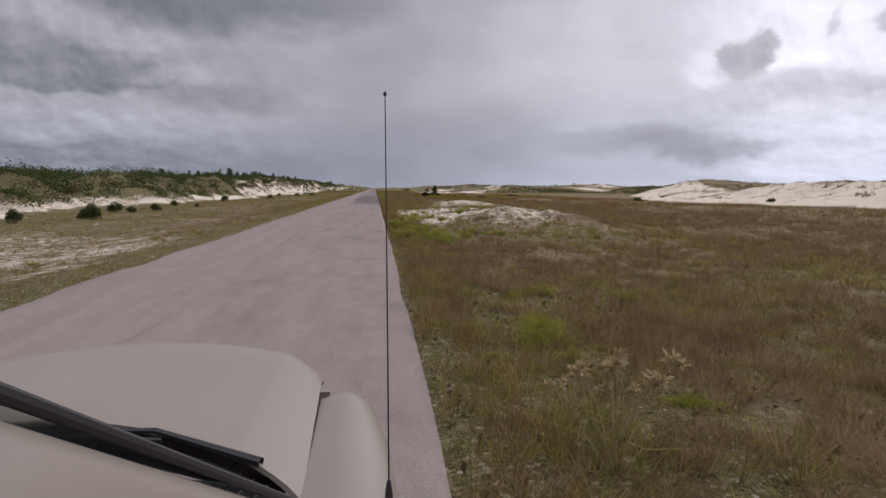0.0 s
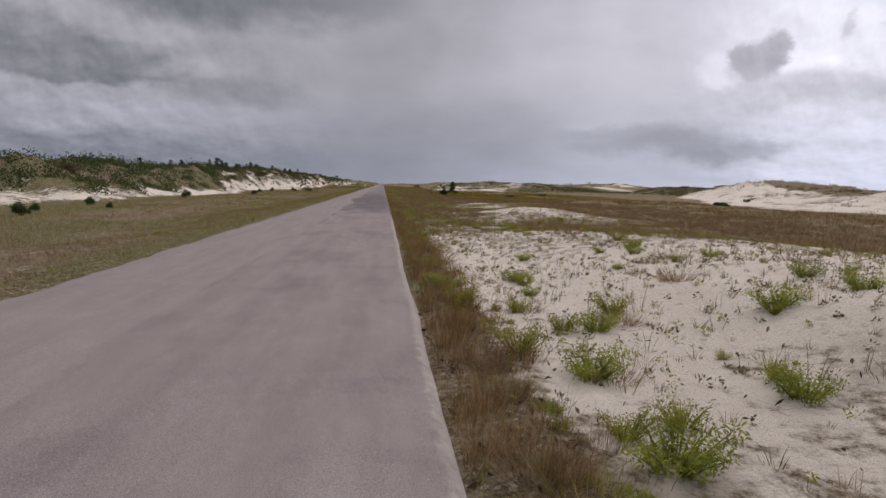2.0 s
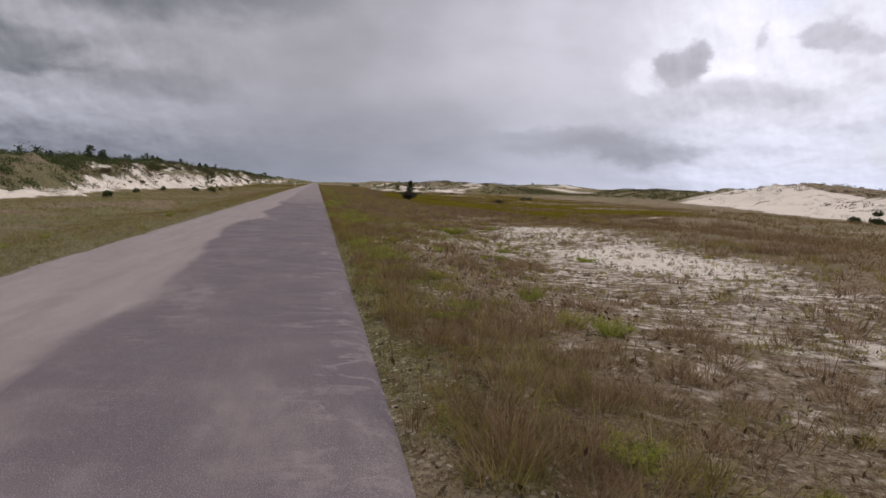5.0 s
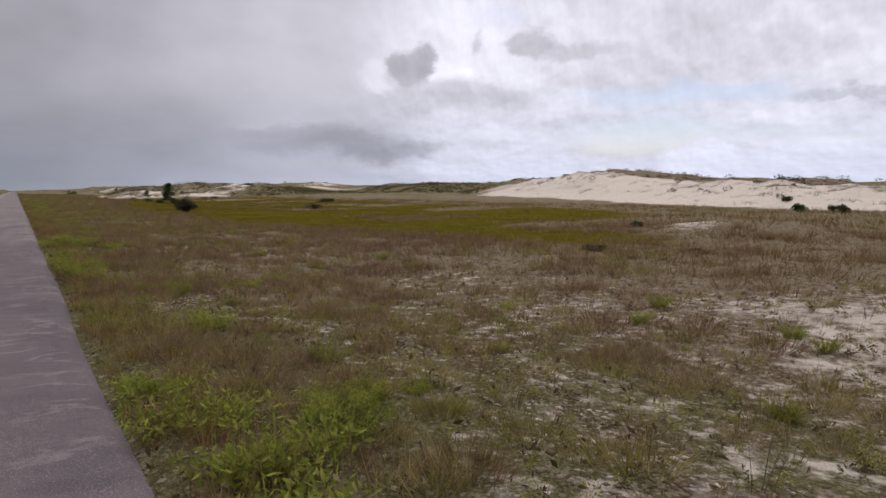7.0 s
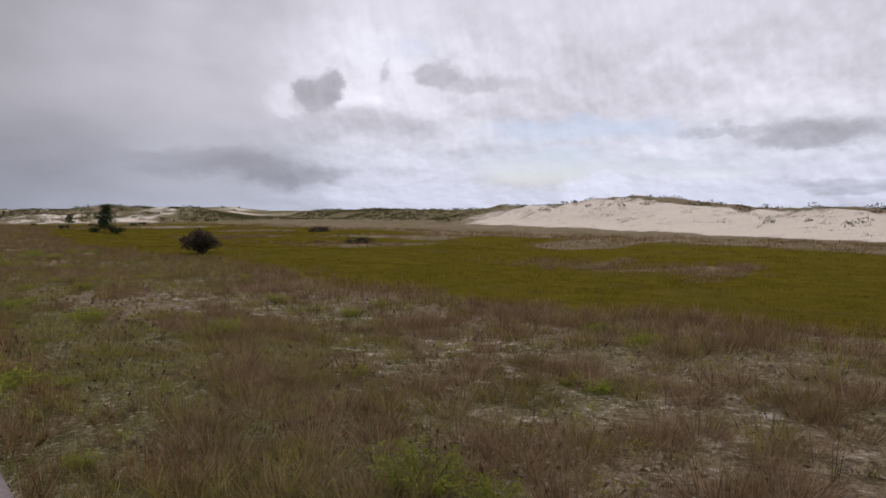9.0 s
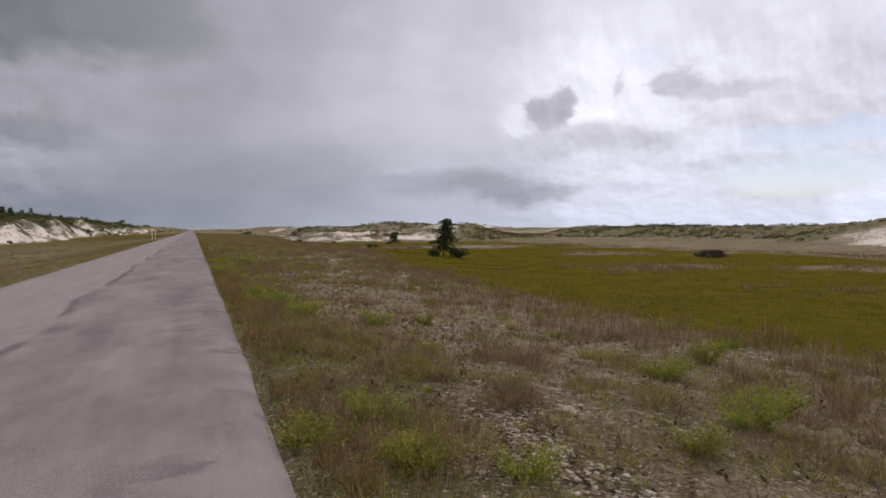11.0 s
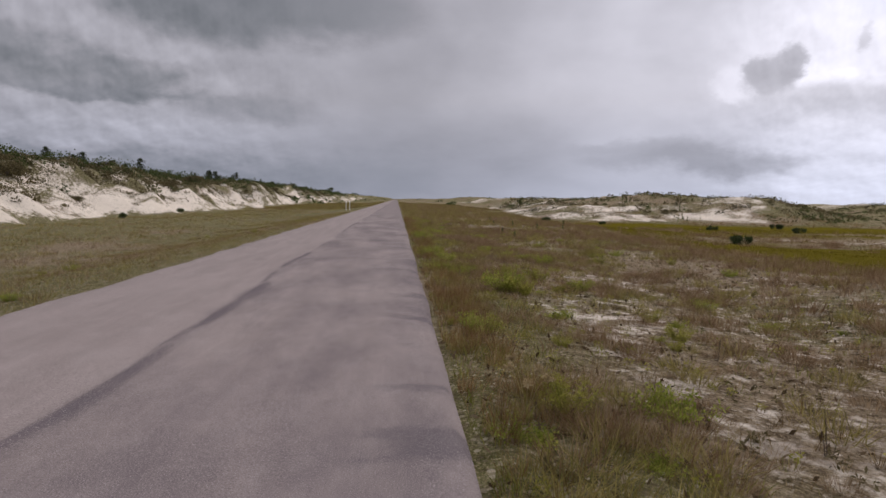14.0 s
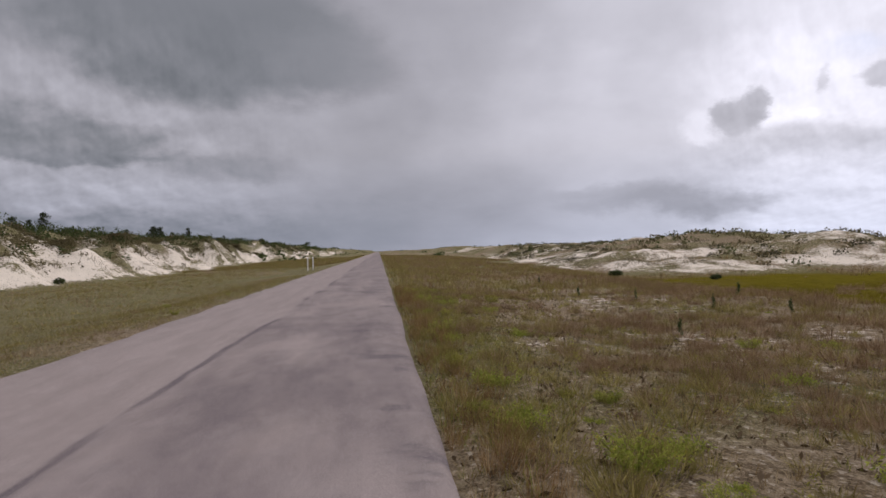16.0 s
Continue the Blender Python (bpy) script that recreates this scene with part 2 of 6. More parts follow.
# ---- materials ----
class Mat:
    """A small builder for procedural materials in world-size coordinates."""

    def __init__(self, name, rough=0.8, metal=0.0, coat=0.0, gloss=0.5):
        self.mat = bpy.data.materials.new(name)
        self.mat.use_nodes = True
        self.nt = self.mat.node_tree
        self.bsdf = self.nt.nodes["Principled BSDF"]
        self.bsdf.inputs["Roughness"].default_value = rough
        self.bsdf.inputs["Metallic"].default_value = metal
        self.bsdf.inputs["Specular IOR Level"].default_value = gloss
        self.bsdf.inputs["Coat Weight"].default_value = coat
        geo = self.nt.nodes.new("ShaderNodeNewGeometry")
        self.pos, self.island = geo.outputs["Position"], geo.outputs["Random Per Island"]
        self.obrand = self.nt.nodes.new("ShaderNodeObjectInfo").outputs["Random"]

    def link(self, a, b):
        self.nt.links.new(a, b)

    def noise(self, scale, detail=4, rough=0.6, stretch=(1, 1, 1)):
        n = self.nt.nodes.new("ShaderNodeTexNoise")
        n.inputs["Scale"].default_value = scale
        n.inputs["Detail"].default_value = detail
        n.inputs["Roughness"].default_value = rough
        v = self.nt.nodes.new("ShaderNodeVectorMath")
        v.operation = "MULTIPLY"
        v.inputs[1].default_value = stretch
        self.link(self.pos, v.inputs[0])
        self.link(v.outputs[0], n.inputs["Vector"])
        return n.outputs[0]

    def math(self, op, a, b=None, c=None, clamp=False):
        n = self.nt.nodes.new("ShaderNodeMath")
        n.operation, n.use_clamp = op, clamp
        for i, v in enumerate((a, b, c)):
            if v is None:
                continue
            if isinstance(v, (int, float)):
                n.inputs[i].default_value = v
            else:
                self.link(v, n.inputs[i])
        return n.outputs[0]

    def step(self, v, lo, hi):
        n = self.nt.nodes.new("ShaderNodeMapRange")
        n.interpolation_type = "SMOOTHSTEP"
        self.link(v, n.inputs[0])
        n.inputs[1].default_value, n.inputs[2].default_value = lo, hi
        return n.outputs[0]

    def mix(self, f, a, b):
        n = self.nt.nodes.new("ShaderNodeMix")
        n.data_type = "RGBA"
        for i, v in ((0, f), (6, a), (7, b)):
            if isinstance(v, (int, float)):
                n.inputs[i].default_value = v
            elif isinstance(v, tuple):
                n.inputs[i].default_value = (*v, 1)
            else:
                self.link(v, n.inputs[i])
        return n.outputs[2]

    def ramp(self, f, *cols):
        n = self.nt.nodes.new("ShaderNodeValToRGB")
        e = n.color_ramp.elements
        e[0].position, e[1].position = cols[0][0], cols[-1][0]
        for p, c in cols[1:-1]:
            e.new(p)
        for i, (p, c) in enumerate(cols):
            e[i].position, e[i].color = p, (*c, 1)
        self.link(f, n.inputs[0])
        return n.outputs[0]

    def attr(self, name):
        n = self.nt.nodes.new("ShaderNodeAttribute")
        n.attribute_name = name
        s = self.nt.nodes.new("ShaderNodeSeparateColor")
        self.link(n.outputs["Color"], s.inputs[0])
        return *s.outputs, n.outputs["Alpha"]

    def bump(self, h, strength=0.5, dist=0.02):
        n = self.nt.nodes.new("ShaderNodeBump")
        n.inputs["Strength"].default_value, n.inputs["Distance"].default_value = strength, dist
        self.link(h, n.inputs["Height"])
        self.link(n.outputs[0], self.bsdf.inputs["Normal"])

    def color(self, c):
        if isinstance(c, tuple):
            self.bsdf.inputs["Base Color"].default_value = (*c, 1)
        else:
            self.link(c, self.bsdf.inputs["Base Color"])
        return self.mat


def ground_material():
    """White quartz sand, thin litter with its crumb shadows painted in, dry brown sward and green meadow, by the cover
    of the place.
    """
    m = Mat("dune_ground", 1.0, gloss=0.0)
    sand, meadow, green, stony = m.attr("cover")
    fine, mid, big = m.noise(38, 5, 0.7), m.noise(5.5, 5, 0.65), m.noise(0.35, 4, 0.55)
    s = m.math("ADD", sand, m.math("MULTIPLY_ADD", m.noise(2.4, 5, 0.65), 1.9, -0.95))
    s = m.math("ADD", s, m.math("MULTIPLY_ADD", mid, 1.1, -0.55))
    s = m.math("ADD", s, m.math("MULTIPLY_ADD", fine, 0.5, -0.25))
    s = m.step(s, 0.38, 0.84)
    sandc = m.mix(m.noise(1.3, 4), (0.56, 0.49, 0.395), (0.70, 0.63, 0.53))
    sandc = m.mix(m.step(fine, 0.55, 0.70), sandc, (0.32, 0.27, 0.22))
    grey = m.math("MULTIPLY", m.step(m.noise(0.9, 5, 0.7), 0.44, 0.62), m.step(m.math("ADD", sand, m.math("MULTIPLY", mid, 0.3)), 1.15, 0.65))
    sandc = m.mix(m.math("MULTIPLY", grey, 0.8), sandc, (0.22, 0.18, 0.14))
    dry = m.ramp(mid, (0.3, (0.062, 0.043, 0.025)), (0.5, (0.185, 0.140, 0.088)), (0.72, (0.34, 0.27, 0.185)))
    grn = m.ramp(mid, (0.3, (0.064, 0.062, 0.024)), (0.55, (0.128, 0.120, 0.050)), (0.75, (0.215, 0.195, 0.105)))
    mead = m.ramp(m.noise(2.2, 5, 0.7, (1, 0.5, 1)), (0.3, (0.072, 0.058, 0.008)), (0.55, (0.110, 0.089, 0.011)), (0.8, (0.142, 0.112, 0.018)))
    c = m.mix(m.step(m.math("ADD", green, m.math("MULTIPLY_ADD", big, 0.8, -0.4)), 0.3, 0.75), dry, grn)
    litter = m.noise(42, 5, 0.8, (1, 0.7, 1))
    # pale straw where the noise is high
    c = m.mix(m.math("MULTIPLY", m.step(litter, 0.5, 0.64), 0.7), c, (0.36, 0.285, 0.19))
    # near-black where it is low: small shadows between crumbs, put into the colour
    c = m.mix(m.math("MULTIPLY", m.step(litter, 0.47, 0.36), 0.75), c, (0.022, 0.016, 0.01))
    cell = m.nt.nodes.new("ShaderNodeTexVoronoi")
    cell.inputs["Scale"].default_value = 25
    m.link(m.pos, cell.inputs["Vector"])
    crumb = m.nt.nodes.new("ShaderNodeSeparateColor")
    m.link(cell.outputs["Color"], crumb.inputs[0])
    chips = m.ramp(crumb.outputs[0], (0.0, (0.045, 0.032, 0.02)), (0.4, (0.12, 0.09, 0.06)), (0.75, (0.27, 0.22, 0.155)), (1.0, (0.54, 0.48, 0.38)))
    c = m.mix(m.math("MULTIPLY", m.step(crumb.outputs[1], 0.55, 0.85), 0.55), c, chips)
    mead = m.mix(m.math("MULTIPLY", m.step(m.noise(0.22, 5, 0.65, (1, 0.6, 1)), 0.48, 0.68), 0.5), mead, (0.100, 0.073, 0.026))
    edge = m.math("ADD", m.math("MULTIPLY_ADD", m.noise(0.7, 5, 0.65), 1.0, -0.5), m.math("MULTIPLY_ADD", mid, 0.6, -0.3))
    c = m.mix(m.step(m.math("ADD", meadow, edge), 0.2, 0.8), c, mead)
    c = m.mix(s, c, sandc)
    c = m.mix(m.step(m.math("ADD", stony, m.math("MULTIPLY_ADD", mid, 0.8, -0.4)), 0.35, 0.6), c, chips)
    m.bump(m.math("ADD", m.math("MULTIPLY", fine, 0.6), mid), 0.9, 0.08)
    return m.color(c)


def road_material():
    """Old sun-bleached asphalt, pinkish grey, with darker rippled stretches, tarred smears and coarse grit."""
    m = Mat("old_asphalt", 0.95, gloss=0.08)
    dark, sandy, streak, whole = m.attr("wear")
    grit, mid = m.noise(60, 4, 0.8), m.noise(7, 4, 0.6)
    longs, cross = m.noise(1.0, 5, 0.65, (2.2, 0.22, 1)), m.noise(1.0, 4, 0.6, (0.55, 1.05, 1))
    blot, spots = m.noise(0.8, 5, 0.65, (1, 0.4, 1)), m.noise(3.0, 5, 0.7, (1, 0.5, 1))
    ripple = m.noise(1.0, 4, 0.6, (0.8, 0.9, 1))
    base = m.mix(m.step(longs, 0.25, 0.75), (0.19, 0.155, 0.142), (0.25, 0.207, 0.191))
    base = m.mix(m.math("MULTIPLY", m.step(spots, 0.45, 0.7), 0.5), base, (0.272, 0.233, 0.217))
    base = m.mix(m.math("MULTIPLY_ADD", grit, 0.9, -0.32, clamp=True), base, (0.30, 0.262, 0.245))
    tar = m.mix(grit, (0.048, 0.040, 0.046), (0.125, 0.106, 0.112))
    worn = m.mix(grit, (0.085, 0.068, 0.071), (0.150, 0.124, 0.125))
    # broad darker surfacing, then smears across it that leave lighter ripples between
    c = m.mix(m.math("MULTIPLY", m.step(m.math("ADD", dark, m.math("MULTIPLY_ADD", blot, 1.5, -0.75)), 0.25, 0.9), 0.9), base, worn)
    heavy = m.math("MULTIPLY", m.step(dark, 0.65, 1.0), m.step(m.math("ADD", m.math("MULTIPLY", blot, 0.35), m.math("MULTIPLY", ripple, 0.75)), 0.46, 0.62))
    smear = m.math("MULTIPLY", streak, m.step(m.math("ADD", m.math("MULTIPLY", cross, 0.65), m.math("MULTIPLY", ripple, 0.35)), 0.525, 0.61))
    d = m.math("MAXIMUM", m.math("MULTIPLY", heavy, 0.75), smear, clamp=True)
    c = m.mix(m.math("MULTIPLY", d, 0.85), c, tar)
    crest = m.math("MULTIPLY", m.math("MULTIPLY", streak, m.step(dark, 0.5, 0.9)), m.step(m.math("ABSOLUTE", m.math("SUBTRACT", cross, 0.475)), 0.028, 0.004))
    c = m.mix(m.math("MULTIPLY", m.math("MULTIPLY", crest, m.step(spots, 0.35, 0.6)), 0.6), c, (0.23, 0.19, 0.185))
    seam = m.step(dark, 1.05, 1.5)
    c = m.mix(m.math("MULTIPLY", seam, 0.8), c, (0.07, 0.058, 0.058))
    sn = m.step(m.math("ADD", sandy, m.math("MULTIPLY_ADD", mid, 0.8, -0.4)), 0.4, 0.75)
    c = m.mix(m.math("MULTIPLY", sn, 0.8), c, (0.37, 0.33, 0.285))
    stone = m.noise(110, 3, 0.7)
    c = m.mix(m.math("MULTIPLY", m.step(stone, 0.54, 0.66), 0.6), c, (0.38, 0.335, 0.315))
    c = m.mix(m.math("MULTIPLY", m.step(stone, 0.46, 0.35), 0.55), c, (0.05, 0.042, 0.042))
    m.bump(m.math("ADD", grit, m.math("MULTIPLY", mid, 0.4)), 0.6, 0.008)
    return m.color(c)


def blade_material(name, *cols):
    m = Mat(name, 0.9, gloss=0.02)
    c = m.ramp(m.island, *cols)
    c = m.mix(m.math("MULTIPLY", m.step(m.noise(0.6, 3), 0.35, 0.75), 0.45), c, cols[0][1])
    c = m.mix(m.math("MULTIPLY", m.step(m.noise(2.8, 3), 0.46, 0.62), 0.45), c, tuple(v * 0.6 for v in cols[0][1]))
    trans = m.nt.nodes.new("ShaderNodeBsdfTranslucent")
    m.link(c, trans.inputs[0])
    both = m.nt.nodes.new("ShaderNodeMixShader")
    both.inputs[0].default_value = 0.42
    m.link(m.bsdf.outputs[0], both.inputs[1])
    m.link(trans.outputs[0], both.inputs[2])
    out = next(n for n in m.nt.nodes if n.type == "OUTPUT_MATERIAL")
    m.link(both.outputs[0], out.inputs[0])
    return m.color(c)


def plain_material(name, col, rough=0.6, metal=0.0, var=0.15, scale=12, coat=0.0):
    m = Mat(name, rough, metal, coat)
    n = m.noise(scale, 5, 0.6)
    lo, hi = tuple(v * (1 - var) for v in col), tuple(min(1, v * (1 + var)) for v in col)
    return m.color(m.mix(n, lo, hi))


M_GROUND, M_ROAD = ground_material(), road_material()
M_DRY = blade_material("dry_grass", (0.0, (0.108, 0.066, 0.026)), (0.45, (0.195, 0.131, 0.054)), (0.8, (0.31, 0.222, 0.10)), (1.0, (0.48, 0.375, 0.205)))
M_SEDGE = blade_material("sedge", (0.0, (0.135, 0.112, 0.034)), (0.5, (0.26, 0.216, 0.068)), (1.0, (0.43, 0.355, 0.13)))
M_GREEN = blade_material("green_grass", (0.0, (0.115, 0.122, 0.025)), (0.5, (0.215, 0.215, 0.046)), (1.0, (0.36, 0.33, 0.10)))
M_WEED = blade_material("weed_leaf", (0.0, (0.16, 0.20, 0.03)), (0.5, (0.27, 0.30, 0.05)), (1.0, (0.42, 0.41, 0.09)))
M_FLOWER = blade_material("goldenrod_flower", (0.0, (0.26, 0.23, 0.03)), (1.0, (0.42, 0.34, 0.05)))
M_MEADOW = blade_material("meadow_grass", (0.0, (0.112, 0.090, 0.010)), (0.6, (0.160, 0.129, 0.014)), (1.0, (0.205, 0.160, 0.026)))
M_SCRUB = blade_material("scrub_leaf", (0.0, (0.036, 0.05, 0.018)), (0.6, (0.078, 0.10, 0.037)), (1.0, (0.135, 0.158, 0.062)))
M_PINE = blade_material("pine_needles", (0.0, (0.030, 0.042, 0.018)), (0.6, (0.062, 0.082, 0.034)), (1.0, (0.11, 0.13, 0.055)))
# pine needles for the crest, with distance haze mixed into the colour
M_CREST_HAZED = blade_material("hazed_pine_needles", (0.0, (0.034, 0.044, 0.024)), (0.6, (0.068, 0.082, 0.046)), (1.0, (0.115, 0.13, 0.072)))
M_TWIG = blade_material("dead_twigs", (0.0, (0.06, 0.045, 0.035)), (1.0, (0.16, 0.13, 0.105)))
M_HEATH = blade_material("brown_heath", (0.0, (0.130, 0.077, 0.038)), (0.5, (0.250, 0.166, 0.096)), (1.0, (0.44, 0.325, 0.195)))
M_HEATHLEAF = blade_material("heath_leaf", (0.0, (0.045, 0.042, 0.024)), (0.6, (0.085, 0.078, 0.045)), (1.0, (0.13, 0.115, 0.07)))
M_DUNEGRASS = blade_material("dune_grass", (0.0, (0.06, 0.055, 0.03)), (0.6, (0.12, 0.105, 0.06)), (1.0, (0.2, 0.17, 0.11)))
M_OLIVE = blade_material("olive_leaf", (0.0, (0.05, 0.062, 0.022)), (0.6, (0.095, 0.11, 0.04)), (1.0, (0.15, 0.16, 0.065)))
M_THORN = blade_material("thorn_twigs", (0.0, (0.04, 0.030, 0.024)), (0.6, (0.085, 0.066, 0.052)), (1.0, (0.105, 0.09, 0.068)))
M_FEATHER = blade_material("feathery_leaf", (0.0, (0.19, 0.19, 0.032)), (0.6, (0.31, 0.295, 0.055)), (1.0, (0.45, 0.40, 0.11)))
M_RUST = blade_material("rust_grass", (0.0, (0.13, 0.072, 0.030)), (0.5, (0.25, 0.148, 0.064)), (0.85, (0.36, 0.24, 0.11)), (1.0, (0.48, 0.36, 0.20)))
M_STRAW = blade_material("straw", (0.0, (0.30, 0.22, 0.11)), (0.6, (0.46, 0.37, 0.21)), (1.0, (0.60, 0.52, 0.34)))
M_REED = blade_material("reed_leaf", (0.0, (0.17, 0.155, 0.05)), (0.6, (0.29, 0.265, 0.09)), (1.0, (0.42, 0.37, 0.17)))
M_LITTER = blade_material("plant_litter", (0.0, (0.05, 0.033, 0.018)), (0.5, (0.15, 0.105, 0.062)), (0.85, (0.29, 0.225, 0.15)), (1.0, (0.46, 0.39, 0.28)))
M_WITHER = blade_material("withered_leaf", (0.0, (0.078, 0.064, 0.032)), (0.6, (0.155, 0.128, 0.064)), (1.0, (0.25, 0.21, 0.115)))
M_BARK = plain_material("grey_bark", (0.10, 0.08, 0.06), 0.9, 0, 0.4, 30)
M_STONE = Mat("pale_chips", 0.95, gloss=0.1)
M_STONE = M_STONE.color(M_STONE.ramp(M_STONE.island, (0.0, (0.11, 0.076, 0.047)), (0.6, (0.25, 0.19, 0.128)), (1.0, (0.50, 0.43, 0.34))))
M_PAINT = plain_material("beige_car_paint", (0.245, 0.212, 0.178), 0.38, 0.0, 0.07, 3, 0.2)
M_RUBBER = plain_material("black_rubber", (0.022, 0.02, 0.022), 0.6, 0, 0.3, 40)
M_BLACK = plain_material("black_plastic", (0.018, 0.017, 0.018), 0.5, 0, 0.3, 60)
M_STEEL = plain_material("grey_steel", (0.25, 0.25, 0.25), 0.4, 0.9, 0.2, 60)
M_CHROME = plain_material("chrome", (0.6, 0.6, 0.6), 0.15, 1.0, 0.05, 10)
M_POST = plain_material("white_post_paint", (0.62, 0.60, 0.55), 0.6, 0, 0.2, 12)
M_LAMP = plain_material("clear_lamp_glass", (0.6, 0.6, 0.58), 0.08, 0, 0.05, 30)
M_AMBER = plain_material("amber_lamp_glass", (0.5, 0.2, 0.02), 0.15, 0, 0.1, 30)
M_RED = plain_material("red_lamp_glass", (0.35, 0.02, 0.015), 0.15, 0, 0.1, 30)
M_SEAT = plain_material("dark_cloth", (0.06, 0.055, 0.05), 0.95, 0, 0.2, 40)


# ---- the lie of the land ----
ROAD_L, ROAD_R, SEAM = -5.25, 0.50, -2.75
rng = np.random.default_rng(7)


def lattice(ix, iy, seed):
    h = np.sin(ix * 127.1 + iy * 311.7 + seed * 74.7) * 43758.5453
    return h - np.floor(h)


def vnoise(x, y, seed=0.0):
    x, y = np.asarray(x, float), np.asarray(y, float)
    ix, iy = np.floor(x), np.floor(y)
    fx, fy = x - ix, y - iy
    ux, uy = fx * fx * (3 - 2 * fx), fy * fy * (3 - 2 * fy)
    a, b = lattice(ix, iy, seed), lattice(ix + 1, iy, seed)
    c, d = lattice(ix, iy + 1, seed), lattice(ix + 1, iy + 1, seed)
    return (a * (1 - ux) + b * ux) * (1 - uy) + (c * (1 - ux) + d * ux) * uy


def fbm2(x, y, size, octaves=4, seed=0.0, gain=0.5):
    v, amp, tot = 0.0, 1.0, 0.0
    x, y = np.asarray(x, float) / size, np.asarray(y, float) / size
    for o in range(octaves):
        v = v + amp * vnoise(x + 17.3 * o, y - 9.1 * o, seed + o)
        tot += amp
        x, y, amp = x * 2.03, y * 2.03, amp * gain
    return v / tot


def sstep(v, lo, hi):
    t = np.clip((v - lo) / (hi - lo), 0, 1)
    return t * t * (3 - 2 * t)


def hump(x, y, cx, cy, rx, ry):
    return np.exp(-(((x - cx) / rx) ** 2 + ((y - cy) / ry) ** 2))


def wider(y):
    """How much further out the far edge of the asphalt lies."""
    return 0.28 * sstep(y, 130, 180)


def toe_right(y):
    """Where the foot of the high dune on the right side runs."""
    return np.interp(y, [-200, 0, 60, 105, 120, 150, 200, 290, 400, 600], [70, 62, 55, 49, 53, 65, 86, 116, 150, 260])


def crest_right(y):
    return np.interp(y, [-100, 40, 90, 112, 135, 165, 185, 205, 230, 255, 300, 400], [3.4, 3.6, 2.8, 1.5, 1.7, 3.0, 3.8, 3.8, 3.0, 2.2, 2.4, 2.8])


def crest_left(y):
    return np.interp(y, [-100, 40, 120, 180, 215, 245, 300, 360, 450, 700], [3.6, 3.8, 4.0, 3.8, 4.8, 6.1, 6.3, 6.1, 6.0, 4.6])


def dune_parts(x, y):
    """How far up the dune faces a place lies: right dune, far right dune field, left dune; 0 at the foot, 1 at the crest."""
    w = (fbm2(x, y, 22, 4, 5.0) - 0.5) * 16
    r = sstep(x + w * 0.7 - toe_right(y), 0, 22)
    f = sstep(y + w * 1.4 - (262 + 0.12 * np.clip(x - 20, 0, 60)), 0, 34) * sstep(x + w - (15 + 0.11 * np.clip(y - 265, 0, 400)), 0, 14)
    f = f * (1 - 0.9 * sstep(x - 0.50 * (y - 172), -4, 24))
    le = sstep(-x + w * 0.8 + (fbm2(x, y, 8, 3, 6.0) - 0.5) * 13 - 32, 0, 15)
    return r, f, le


def height(x, y):
    x, y = np.asarray(x, float), np.asarray(y, float)
    out = np.maximum(x - ROAD_R, ROAD_L - x)
    verge = sstep(out, 0.0, 7.0)
    z = -0.05 - np.where(x > 0, 0.42, 0.75) * verge
    z = z - 0.30 * sstep(x, 12, 26) * sstep(y, 80, 130) - 0.4 * sstep(-x, 14, 34)
    z = z + verge * ((fbm2(x, y, 9, 4, 1.0) - 0.5) * 0.55 + (fbm2(x, y, 1.6, 3, 2.0) - 0.5) * 0.16)
    # sandy hummocks beside the road
    near = sstep(out, 0.8, 5)
    z = z + near * (1.0 * hump(x, y, 7.6, 33, 3.8, 6.5) + 0.5 * (fbm2(x, y, 2.2, 3, 18.0) - 0.5) * hump(x, y, 8, 34, 6, 9) + 0.5 * hump(x, y, 13, 40, 4, 8) + 0.7 * hump(x, y, 7.5, 47, 5, 8)
                    + 0.75 * hump(x, y, 10, 68, 4.5, 5) + 0.35 * hump(x, y, 17, 96, 6, 7) + 0.5 * hump(x, y, 30, 113, 6, 4)
                    + 0.6 * hump(x, y, 6, 16, 3, 4) * 0.3 + 0.4 * hump(x, y, 34, 62, 8, 10) + 0.35 * hump(x, y, 12, 205, 6, 12))
    r, f, le = dune_parts(x, y)
    ridge = 0.72 + 0.56 * fbm2(x, y, 26, 4, 11.0)
    lumps = (fbm2(x, y, 7, 5, 12.0, 0.6) - 0.5) * 2.4
    z = z + r * (crest_right(y) + 0.7) * ridge * (1 - 0.6 * sstep(x - toe_right(y), 25, 80)) + r * lumps * 1.0
    z = z + f * (0.45 + 0.55 * sstep(x - 0.06 * (y - 265), 20, 42)) * (2.2 + 3.0 * fbm2(x, y, 30, 3, 14.0)) * ridge * 0.84 + f * lumps * 1.0
    z = z + le * (crest_left(y) + 0.8) * ridge * 0.88 + le * lumps * 1.6 + le * (fbm2(x, y, 3.2, 3, 17.0) - 0.5) * 2.0
    # low far rises
    far = sstep(np.abs(y - 150) + np.abs(x) * 0.5, 330, 900) * sstep(out, 10, 60)
    z = z + far * (fbm2(x, y, 120, 4, 15.0) - 0.15) * 5.0
    return z


